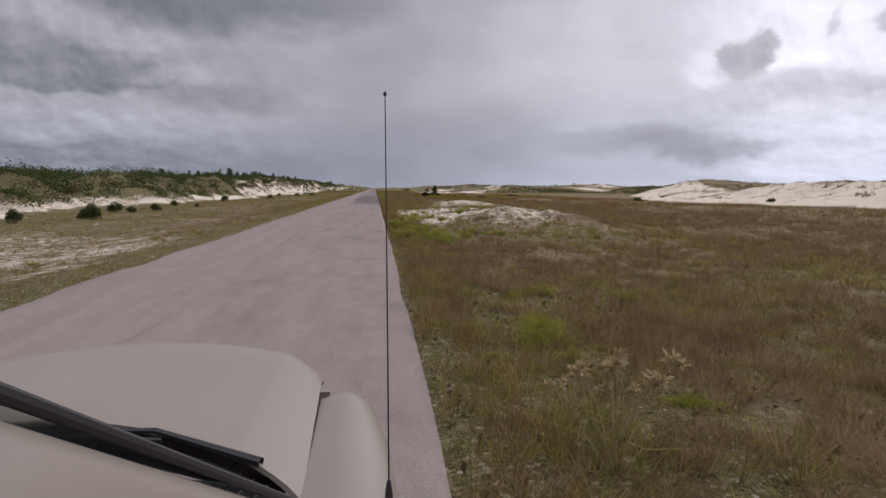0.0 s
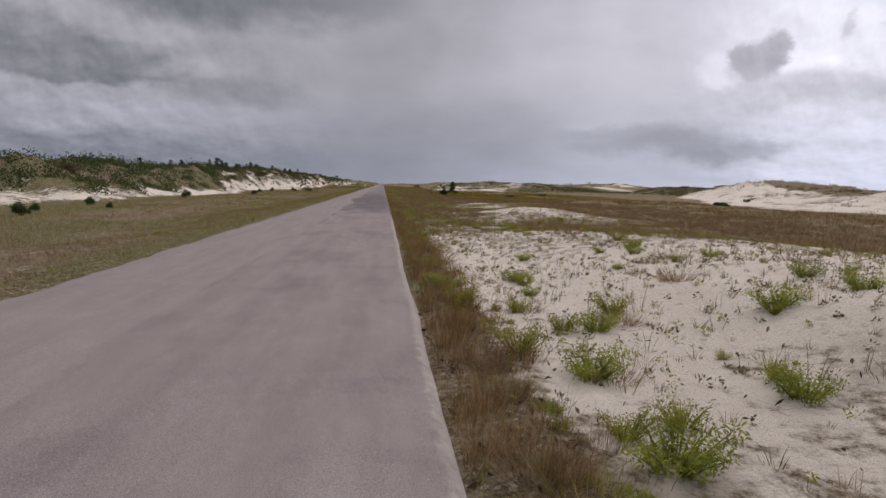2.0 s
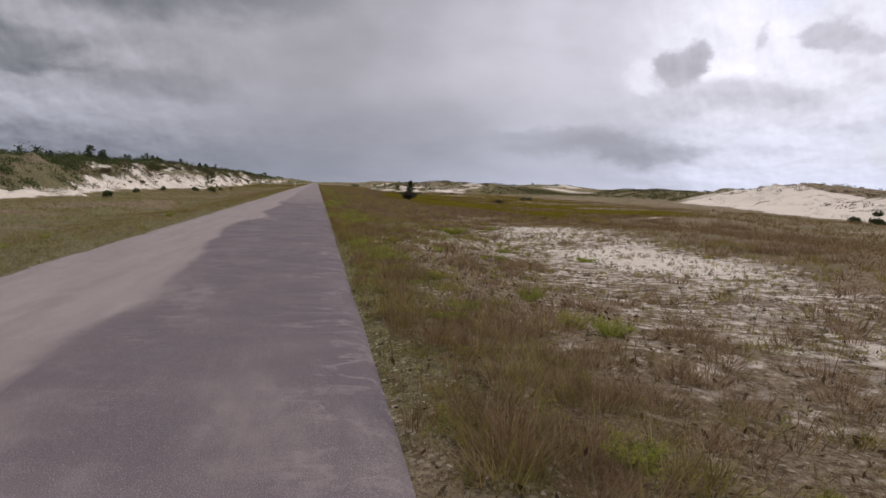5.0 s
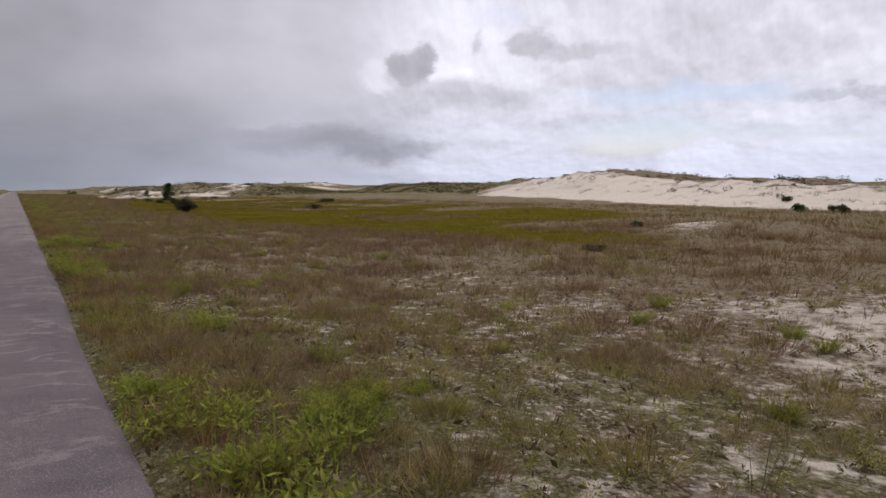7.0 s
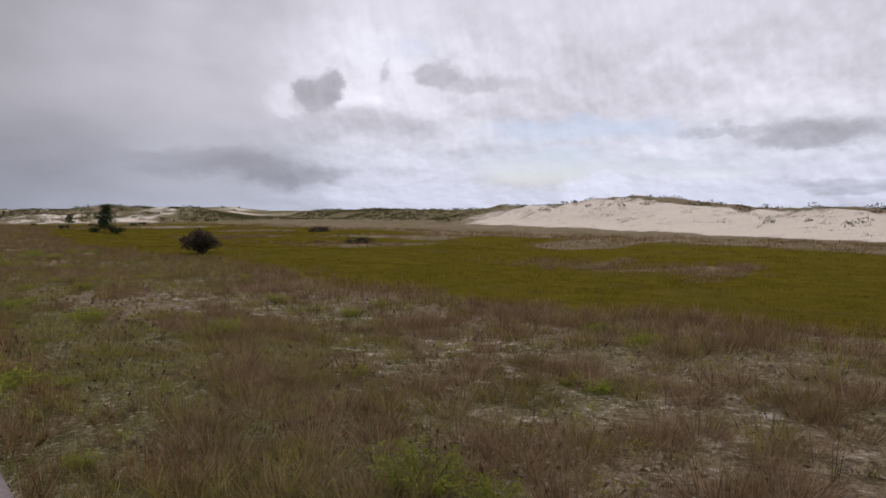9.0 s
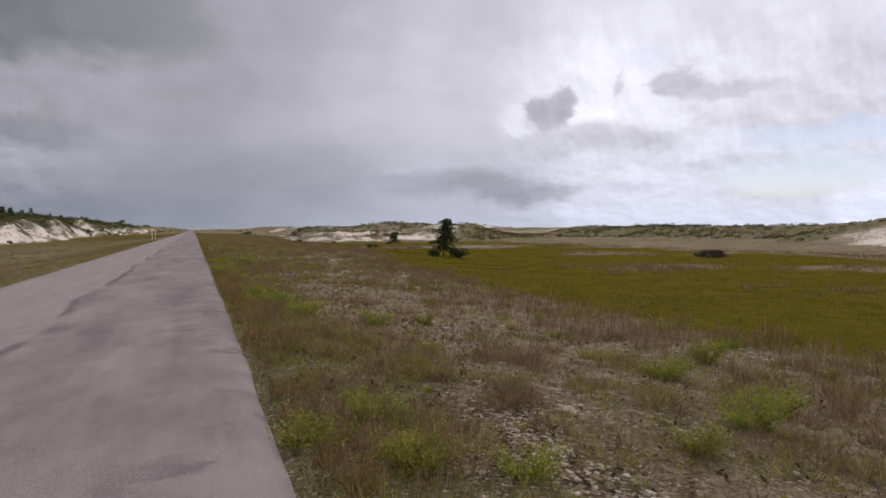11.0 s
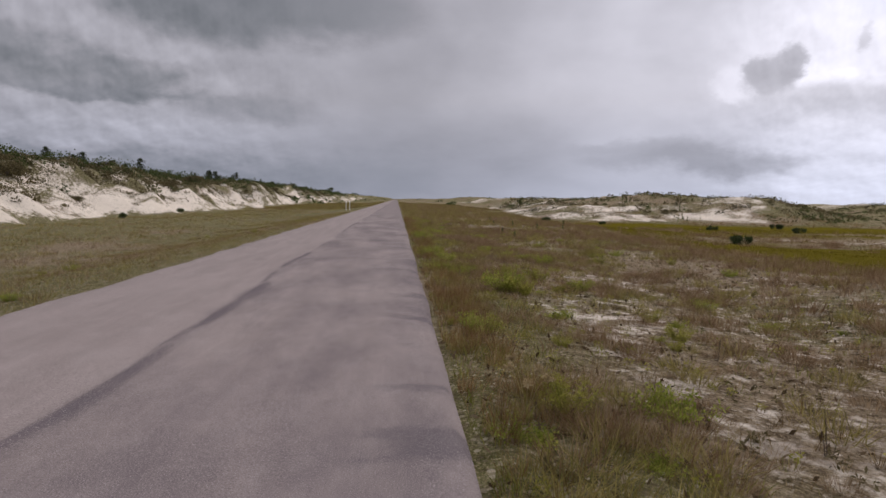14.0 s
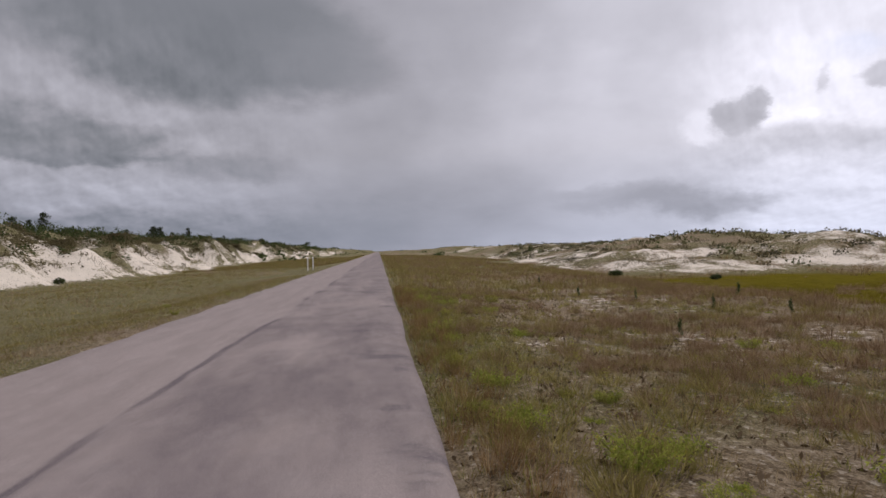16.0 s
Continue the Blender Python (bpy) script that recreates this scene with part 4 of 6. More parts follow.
def build_grass():
    near = join_places((0.56, 3, 1, 250, 16, dry_chance, 0.5, 1.1), (3, 6, 2, 250, 7, dry_chance, 0.6, 1.15), (6, 12, 3, 255, 3.5, dry_chance, 0.8, 1.2))
    tufts(near, 12, 0.22, 0.15, 0.007, "dry_grass", M_DRY, "dense fine dry brown grass beside the road", "grass", 0.6)
    mid = join_places((12, 26, 10, 270, 3.0, dry_chance, 0.8, 1.5), (26, 60, 30, 290, 0.7, dry_chance, 1.4, 2.6))
    tufts(mid, 26, 0.24, 0.30, 0.016, "dry_grass", M_DRY, "brown tussock grass on the sandy flat", "grass", 0.6, fine=True, dome=True)
    banks = [sized(cx + rng.normal(size=k) * rx, cy + rng.normal(size=k) * ry, 0.8, 1.35) for cx, cy, rx, ry, k in (
        (3.3, 221.8, 0.25, 0.8, 16), (3.0, 223.6, 0.25, 0.6, 10), (3.8, 219.8, 0.3, 0.6, 12), (3.2, 95.1, 0.5, 0.4, 16), (3.8, 93.8, 0.5, 0.4, 14), (2.1, 93.6, 0.3, 0.5, 12), (2.0, 113.2, 0.25, 0.4, 9),
        (2.9, 115.6, 0.6, 0.8, 18), (4.4, 117.8, 0.7, 0.8, 20), (2.6, 120.4, 0.4, 0.7, 14), (5.5, 108.2, 0.6, 0.6, 14), (3.6, 8.0, 0.9, 1.2, 30), (5.0, 14.5, 1.0, 1.0, 24), (3.8, 17.8, 0.6, 0.6, 14), (2.6, 77.5, 0.5, 1.0, 14))]
    heath = np.concatenate([join_places((0.9, 7, 1, 250, 6.5, heath_chance, 0.45, 1.3))] + banks)
    tufts(heath, 200, 0.31, 0.20, 0.0058, "brown_heath", M_HEATH, "low rounded tussocks of purplish brown heath", "heath", 0.75, 0.4, fine=True, dome=True)
    heath = join_places((7, 13, 1, 250, 4.6, heath_chance, 0.6, 1.4), (13, 30, 10, 260, 1.8, heath_chance, 0.9, 1.7))
    tufts(heath, 100, 0.30, 0.22, 0.0105, "brown_heath", M_HEATH, "soft brown heath tussocks on the sandy flat", "heath", 0.75, 0.4, fine=True, dome=True)
    lying = join_places((0.56, 4, 1, 250, 22, lambda x, y: 0.75 + 0 * x, 0.6, 1.3), (4, 10, 2, 250, 9, lambda x, y: 0.7 + 0 * x, 0.8, 1.5))
    tufts(lying, 5, 0.035, 0.16, 0.007, "straw_litter", M_DRY, "broken dry straw lying on the ground", "litter", 3.4, fine=True)
    gr = join_places((0.54, 2.2, 1, 250, 22, green_chance, 0.45, 1.05), (2.2, 7, 1, 250, 8, green_chance, 0.5, 1.05), (7, 14, 3, 255, 3, green_chance, 0.8, 1.2))
    tufts(gr, 13, 0.22, 0.14, 0.0075, "green_grass", M_GREEN, "low green grass along the road edge", "grass", 0.6)
    ol = join_places((0.8, 7, 2, 250, 5.0, green_chance, 0.4, 1.2), (7, 16, 4, 255, 2.8, green_chance, 0.6, 1.4))
    tufts(ol, 110, 0.29, 0.18, 0.009, "olive_tussock", M_SEDGE, "soft olive-green grass tussocks among the heath", "grass", 0.75, 0.4, fine=True, dome=True)
    fa = join_places((1, 18, 250, 330, 2.0, green_chance, 1.4, 2.4), (1, 24, 330, 460, 0.7, green_chance, 2.2, 3.6), (-34, -5.6, 325, 480, 0.6, green_chance, 2.2, 3.6))
    tufts(fa, 26, 0.2, 0.26, 0.014, "olive_tussock", M_SEDGE, "olive grass along the road in the distance", "grass", 0.7, 0.4, fine=True)
    fd = join_places((1, 18, 250, 330, 2.0, dry_chance, 1.4, 2.4), (1, 24, 330, 460, 0.7, dry_chance, 2.2, 3.6), (-34, -5.6, 325, 480, 0.5, dry_chance, 2.2, 3.6))
    tufts(fd, 22, 0.2, 0.26, 0.014, "brown_heath", M_HEATH, "brown tussocks along the road in the distance", "heath", 0.7, 0.4, fine=True)
    left = join_places((-12, -5.45, 4, 270, 7, green_chance, 0.6, 1.0), (-34, -12, 20, 330, 1.2, green_chance, 1.0, 1.8))
    tufts(left, 16, 0.22, 0.22, 0.012, "olive_grass", M_SEDGE, "short olive-green verge grass across the road", "grass", 0.6, fine=True, dome=True)
    left2 = join_places((-13, -5.5, 4, 270, 6, dry_chance, 0.6, 1.0), (-36, -13, 20, 330, 1.0, dry_chance, 1.0, 1.8))
    tufts(left2, 16, 0.24, 0.22, 0.012, "dry_grass", M_HEATH, "dry brown grass across the road", "grass", 0.6, fine=True, dome=True)
    st = join_places((1.2, 18, 20, 250, 5.0, sand_tuft_chance, 0.5, 1.2), (-16, -6, 14, 60, 5.0, sand_tuft_chance, 0.6, 1.3))
    tufts(st, 16, 0.19, 0.05, 0.0055, "sand_grass", M_DRY, "thin dry tufts growing out of bare sand", "grass", 0.7)
    sp = join_places((1.0, 16, 20, 250, 3.2, sand_tuft_chance, 0.4, 1.3), (0.8, 14, 2, 250, 2.2, green_chance, 0.6, 1.9), (0.8, 9, 146, 168, 2.6, green_chance, 0.9, 2.3))
    c = np.stack([sp[:, 0], sp[:, 1], height(sp[:, 0], sp[:, 1]) + 0.06 * sp[:, 2]], 1)
    v, f = leaves(c, 0.065 * sp[:, 2], 36, 0.019, 0.8, 1.5)
    tagged(new("leafy_sprouts", mesh_from("leafy_sprouts", v, f, M_FEATHER)), "small yellow-green leafy sprouts in sand and litter", "sprouts", kind="stuff")
    dk = join_places((1.0, 16, 20, 250, 4.5, sand_tuft_chance, 0.5, 1.5), (0.9, 12, 2, 250, 2.0, lambda x, y: 0.6 - 0.3 * cover(x, y)[1], 0.5, 1.3))
    c = np.stack([dk[:, 0], dk[:, 1], height(dk[:, 0], dk[:, 1]) + 0.025 * dk[:, 2]], 1)
    v, f = leaves(c, 0.045 * dk[:, 2], 22, 0.026, 1.1, 1.6)
    tagged(new("dark_sprouts", mesh_from("dark_sprouts", v, f, M_WITHER)), "tiny dark brown withered plants dotting the sand", "sprouts", kind="stuff")
    creep = join_places((1.0, 14, 22, 250, 1.0, sand_tuft_chance, 0.6, 1.5))
    tufts(creep, 5, 0.03, 0.05, 0.007, "creeping_stems", M_TWIG, "thin brown runners creeping over the sand", "stems", 9.0, fine=True)
    fl = join_places((0.56, 4.5, 1, 250, 60, lambda x, y: 0.8 - 0.72 * sstep(cover(x, y)[0], 0.3, 0.7), 0.6, 1.3), (4.5, 11, 2, 250, 18, lambda x, y: 0.8 - 0.72 * sstep(cover(x, y)[0], 0.3, 0.7), 0.8, 1.6))
    v, f = leaves(np.stack([fl[:, 0], fl[:, 1], height(fl[:, 0], fl[:, 1]) + 0.006], 1), 0.01 * fl[:, 2], 1, 0.05, 0.7, 1.6)
    tagged(new("plant_litter", mesh_from("plant_litter", v, f, M_LITTER)), "dead leaves and bark flakes strewn on the ground", "litter", kind="stuff")
    edge = join_places((0.58, 1.3, 2, 250, 10, lambda x, y: 0.35 + 0.65 * sstep(fbm2(x * 0, y, 5, 3, 66.0), 0.4, 0.6), 0.7, 1.3))
    edge = np.concatenate([edge, join_places((0.6, 1.9, 91, 97, 9, lambda x, y: 0.8 + 0 * x, 0.9, 1.4), (0.6, 1.6, 28, 46, 6, lambda x, y: 0.7 + 0 * x, 0.9, 1.4))])
    tufts(edge, 60, 0.35, 0.13, 0.005, "verge_grass", M_RUST, "tall reddish-brown grass clumps at the asphalt edge", "grass", 0.5, 0.45, fine=True)
    dead = join_places((0.8, 16, 2, 250, 0.9, lambda x, y: 0.2 + 0.8 * sand_tuft_chance(x, y), 0.6, 1.4))
    tufts(dead, 6, 0.42, 0.06, 0.005, "dead_stalks", M_TWIG, "thin upright dead grey-brown stalks", "stalks", 0.3)
    tall = join_places((0.7, 6, 3, 250, 0.14, lambda x, y: 0.5 + 0 * x, 0.8, 1.3))
    tufts(tall, 7, 0.62, 0.06, 0.006, "tall_grass", M_DRY, "tall straw-coloured seeding grass stems", "grass", 0.5)
    rim = join_places((6, 30, 90, 262, 6, rim_chance, 0.9, 1.4))
    tufts(rim, 26, 0.34, 0.2, 0.011, "tall_brown_grass", M_HEATH, "tall brown grass fringing the meadow", "grass", 0.35, fine=True)
    mead = join_places((8, 30, 92, 255, 3.2, meadow_chance, 0.9, 1.4), (30, 56, 92, 255, 1.0, meadow_chance, 1.3, 2.0))
    tufts(mead, 20, 0.12, 0.38, 0.014, "meadow_grass", M_MEADOW, "even yellow-green sedge meadow", "meadow", 0.5, fine=True)
    dt = join_places((40, 115, 20, 250, 0.6, dune_tuft_chance, 1.0, 2.4), (14, 100, 250, 370, 1.0, dune_tuft_chance, 1.0, 2.6), (-62, -30, 25, 560, 1.8, dune_tuft_chance, 1.0, 2.8))
    tufts(dt, 26, 0.20, 0.36, 0.013, "dune_grass", M_DUNEGRASS, "wind-bent grass tufts on the dune slopes", "grass", 0.8, fine=True)



def tube(points, radii, sides=6):
    """A bent tapered tube as arrays of vertices and triangles."""
    points = np.asarray(points, float)
    n = len(points)
    a = np.linspace(0, 2 * math.pi, sides, endpoint=False)
    vs = []
    for i, p in enumerate(points):
        d = points[min(i + 1, n - 1)] - points[max(i - 1, 0)]
        d = d / (np.linalg.norm(d) + 1e-9)
        u = np.cross(d, [0.31, 0.95, 0.1])
        u /= np.linalg.norm(u) + 1e-9
        w = np.cross(d, u)
        vs.append(p + radii[i] * (np.cos(a)[:, None] * u + np.sin(a)[:, None] * w))
    f = []
    for i in range(n - 1):
        for j in range(sides):
            k, q = i * sides + j, i * sides + (j + 1) % sides
            f += [(k, q, q + sides), (k, q + sides, k + sides)]
    v = np.concatenate(vs + [points[-1:]])
    f += [((n - 1) * sides + j, (n - 1) * sides + (j + 1) % sides, n * sides) for j in range(sides)]
    return v, np.array(f)


def merge(pieces):
    v, f, k = [], [], 0
    for a, b in pieces:
        v.append(a)
        f.append(b + k)
        k += len(a)
    return np.concatenate(v), np.concatenate(f)


def leaves(centres, radii, per, size, flat=0.75, long=1.0):
    """Clouds of small two-triangle leaves round the centres; the shell is denser than the heart."""
    c, r = np.repeat(centres, per, 0), np.repeat(radii, per)
    n = len(c)
    d = rng.normal(size=(n, 3))
    d /= np.linalg.norm(d, axis=1)[:, None]
    p = c + d * (r * rng.uniform(0.25, 1, n) ** 0.5)[:, None] * np.array([1, 1, flat])
    u = rng.normal(size=(n, 3)) + d * 0.8
    u /= np.linalg.norm(u, axis=1)[:, None]
    w = np.cross(u, rng.normal(size=(n, 3)))
    w /= np.linalg.norm(w, axis=1)[:, None]
    s = size * rng.uniform(0.6, 1.4, n)[:, None]
    v = np.stack([p, p + u * s * 0.5 * long + w * s * 0.32, p + u * s * long, p + u * s * 0.5 * long - w * s * 0.32], 1).reshape(-1, 3)
    k = (np.arange(n) * 4)[:, None]
    return v, np.concatenate([k + [0, 1, 2], k + [0, 2, 3]], 1).reshape(-1, 3)


def part(name, vf, mat, parent, label=""):
    ob = new(name, mesh_from(name, vf[0], vf[1], mat))
    ob.parent = parent
    if label:
        ob["label"] = label
    return ob


def thing(name, label, category, group=""):
    return tagged(new(name), label, category, group)


def at_ground(x, y, turn=0.0, size=1.0, sink=0.05):
    return pose(x, y, float(height(x, y)) - sink, 0, 0, turn) @ Matrix.Scale(size, 4)


def pine(name, label, group, tall, trunk_r, limbs, low, reach, per, tufted, lean=0.0, mat=None):
    """A small wind-shaped pine: bent trunk, limbs, and needle clumps at the limb ends."""
    ob = thing(name, label, "tree", group)
    bend = rng.normal(size=2) * 0.05 * tall + np.array([lean, 0]) * tall
    ts = np.linspace(0, 1, 7)
    line = np.stack([bend[0] * ts ** 1.6, bend[1] * ts ** 1.6, tall * ts], 1)
    part("trunk", tube(line, trunk_r * (1 - 0.8 * ts), 7), M_BARK, ob)
    cen, rad, wood = [line[-1]], [reach * 0.45], []
    for i in range(limbs):
        q = low + (1 - low) * (i + 0.5) / limbs
        a = i * 2.4 + rng.uniform(-0.4, 0.4)
        start = np.array([bend[0] * q ** 1.6, bend[1] * q ** 1.6, tall * q])
        ln = reach * (1.15 - 0.75 * q) * rng.uniform(0.7, 1.25)
        end = start + np.array([math.cos(a) * ln, math.sin(a) * ln, ln * rng.uniform(0.1, 0.5)])
        wood.append(tube([start, (start + end) / 2 + [0, 0, 0.04 * tall], end], [trunk_r * 0.4, trunk_r * 0.25, trunk_r * 0.08], 5))
        cen += [end, (start + end) / 2 + [0, 0, 0.05 * tall]]
        rad += [reach * tufted * rng.uniform(0.7, 1.2), reach * tufted * 0.6]
    part("branchwork", merge(wood), M_BARK, ob)
    part("crown", leaves(np.array(cen), np.array(rad), per, 0.10 * max(1, tall / 4), 0.7, 1.3), mat or M_PINE, ob)
    return ob


def bush(name, label, group, wide, tall, clumps, per, leaf, mat, category="shrub"):
    """A shrub of twigs and leaf clumps with an uneven outline."""
    ob = thing(name, label, category, group)
    a, q = rng.uniform(0, 2 * math.pi, clumps), np.sqrt(rng.uniform(0, 1, clumps))
    cen = np.stack([np.cos(a) * q * wide * 0.38, np.sin(a) * q * wide * 0.38, tall * (0.25 + 0.5 * rng.uniform(0, 1, clumps) * (1.15 - 0.6 * q))], 1)
    rad = wide * rng.uniform(0.11, 0.2, clumps)
    part("brushwood", merge([tube([[c[0] * 0.1, c[1] * 0.1, 0], c * [0.5, 0.5, 0.55], c * [1, 1, 1.1]], [0.022 * wide, 0.012 * wide, 0.004 * wide], 4) for c in cen[::2]]), M_BARK, ob)
    part("foliage", leaves(cen, rad, per, leaf, tall / wide * 1.1), mat, ob)
    return ob


def build_trees():
    gp = "young pines beside the dune foot"
    # trees standing singly on the flats
    t = pine("pine_tree", "dark small bushy pine standing in the meadow", "", 2.9, 0.07, 16, 0.10, 0.85, 150, 0.60, 0.05)
    t.matrix_basis = at_ground(19.2, 200.5, 20)
    b = bush("round_shrub", "dark round evergreen shrub beside the pine", "", 1.6, 1.25, 16, 110, 0.10, M_PINE)
    b.matrix_basis = at_ground(20.3, 199.8, 0)
    b2 = bush("low_shrub", "low green shrub under the pine", "", 1.5, 0.8, 12, 90, 0.10, M_SCRUB)
    b2.matrix_basis = at_ground(18.0, 199.9, 50)
    t = pine("slim_tree", "slim open-crowned young tree in the meadow", "", 1.7, 0.03, 9, 0.4, 0.5, 45, 0.40, 0.0, M_OLIVE)
    t.matrix_basis = at_ground(17.9, 210.0, 0)
    copy_thing(t, at_ground(28.5, 336, 90, 1.0))
    b = bush("thorn_bush", "dark brown leafless-looking bush in the meadow", "", 2.0, 1.35, 26, 150, 0.085, M_THORN)
    b.matrix_basis = at_ground(12.9, 157.7, 10, 1.08)
    lowb = bush("spreading_bush", "low spreading brown bush on the meadow", "", 2.4, 0.75, 20, 110, 0.09, M_THORN)
    lowb.matrix_basis = at_ground(28.4, 165.4, 25)
    copy_thing(lowb, at_ground(26.4, 168.0, 200, 0.4))
    copy_thing(lowb, at_ground(15.6, 111.2, 70, 0.40))
    copy_thing(lowb, at_ground(18.2, 109.2, 140, 0.36))
    copy_thing(lowb, at_ground(44.0, 196.0, 120, 1.3))
    dark = bush("dark_shrub", "small dark evergreen shrub near the dune foot", "shrubs by the dune foot", 1.5, 0.95, 14, 90, 0.11, M_PINE)
    dark.matrix_basis = at_ground(53, 119.5, 0)
    for x, y, s in ((54, 123, 1.0), (62, 128, 0.8), (21.6, 231.5, 0.9), (17.8, 267, 0.8), (23, 262, 0.6), (30, 251, 0.7),                     (36, 247, 0.8), (41, 258, 0.9), (26.5, 118, 0.5), (60, 88, 1.0)):
        copy_thing(dark, at_ground(x, y, rng.uniform(0, 360), s))
    # sprigs standing up in the flat
    sprig = bush("sprig", "upright dark seedling among the dry grass", "seedlings in the grass", 0.13, 0.62, 9, 26, 0.04, M_SCRUB)
    sprig.matrix_basis = at_ground(9.3, 243.5, 0)
    for x, y in ((10.6, 240.5), (8.3, 247), (12.2, 239), (7.2, 236), (13.6, 244), (9.8, 259), (6.5, 228)):
        copy_thing(sprig, at_ground(x, y, rng.uniform(0, 360), rng.uniform(0.7, 1.2)))
    # across the road
    t = pine("slender_tree", "slender leafy young tree on the grassy flat", gp, 4.0, 0.06, 10, 0.3, 0.75, 70, 0.45, 0.02, M_SCRUB)
    t.matrix_basis = at_ground(-23.0, 215.5, 0)
    copy_thing(t, at_ground(-24.3, 216.8, 130, 0.85))
    sh = bush("green_shrub", "bushy green shrub on the flat before the dune", "shrubs before the far dune", 1.9, 1.6, 18, 100, 0.13, M_SCRUB)
    sh.matrix_basis = at_ground(-22.8, 52.5, 0)
    for x, y, s in ((-26.4, 48.6, 0.8), (-24.5, 55, 0.6), (-23.6, 63, 0.55), (-24.3, 72, 0.7), (-26.6, 78, 0.5), (-22.4, 81, 0.4), (-28, 90, 0.6), (-27.5, 69, 0.9), (-25.2, 209, 0.6), (-26.4, 213, 0.75), (-21.8, 219, 0.5),
                    (-20.5, 226, 0.4), (-19, 190, 0.8), (-31, 205, 0.8), (-30, 182, 0.7), (-27.7, 118, 0.8), (-25, 151, 0.7), (-29, 262, 0.5), (-33, 244, 0.6), (-31, 285, 0.6)):
        copy_thing(sh, at_ground(x, y, rng.uniform(0, 360), s))
    heap = bush("brushwood_mound", "grey-brown mound of brush on the sand face", "brush mounds on the sand face", 4.2, 2.0, 34, 130, 0.15, M_WITHER)
    heap.matrix_basis = at_ground(-40.5, 262, 0, 1.0, 0.2)
    for x, y, s in ((-42, 245, 1.0), (-37.5, 300, 0.8), (-44, 281, 0.7), (-40, 228, 0.6), (-43, 330, 1.0), (-41, 112, 0.8), (-43, 93, 0.7), (-39, 272, 0.5), (-38, 250, 0.45), (-41, 312, 0.7), (-39, 345, 0.7), (-42, 375, 0.9), (-40, 400, 0.7), (-44, 238, 0.6), (-38, 216, 0.5), (-42, 206, 0.6), (-39.5, 288, 0.4), (-41, 430, 0.8)):
        copy_thing(heap, at_ground(x, y, rng.uniform(0, 360), s, 0.2))
    # wind-shaped pines along the left crest
    kinds = [
        pine("crest_pine", "dark wind-shaped pine on the dune crest", "pines on the dune crest", 2.8, 0.07, 11, 0.28, 0.85, 90, 0.42, 0.06, M_CREST_HAZED),
        pine("crest_pine", "dark wind-shaped pine on the dune crest", "pines on the dune crest", 2.2, 0.07, 10, 0.15, 0.85, 90, 0.45, 0.0, M_CREST_HAZED),
        pine("crest_pine", "dark wind-shaped pine on the dune crest", "pines on the dune crest", 3.6, 0.08, 9, 0.5, 0.9, 90, 0.40, -0.04, M_CREST_HAZED),
    ]
    spots = []
    while len(spots) < 130:
        y = rng.uniform(40, 520)
        x = -47 - abs(rng.normal()) * 11 - (8 if y < 190 else 0)
        if float(fbm2(x, y, 18, 2, 57.0)) > 0.42:
            spots.append((x, y))
    for i, (x, y) in enumerate(spots):
        m = at_ground(x, y, rng.uniform(0, 360), rng.uniform(0.45, 1.15) * (0.55 if y < 190 else 1.15))
        if i < 3:
            kinds[i].matrix_basis = m
        else:
            copy_thing(kinds[i % 3], m)
    far = pine("umbrella_pine", "lone flat-topped pine far down the road", "", 5.0, 0.16, 9, 0.75, 3.0, 140, 0.30, 0.0)
    far.matrix_basis = at_ground(-41, 585, 0)


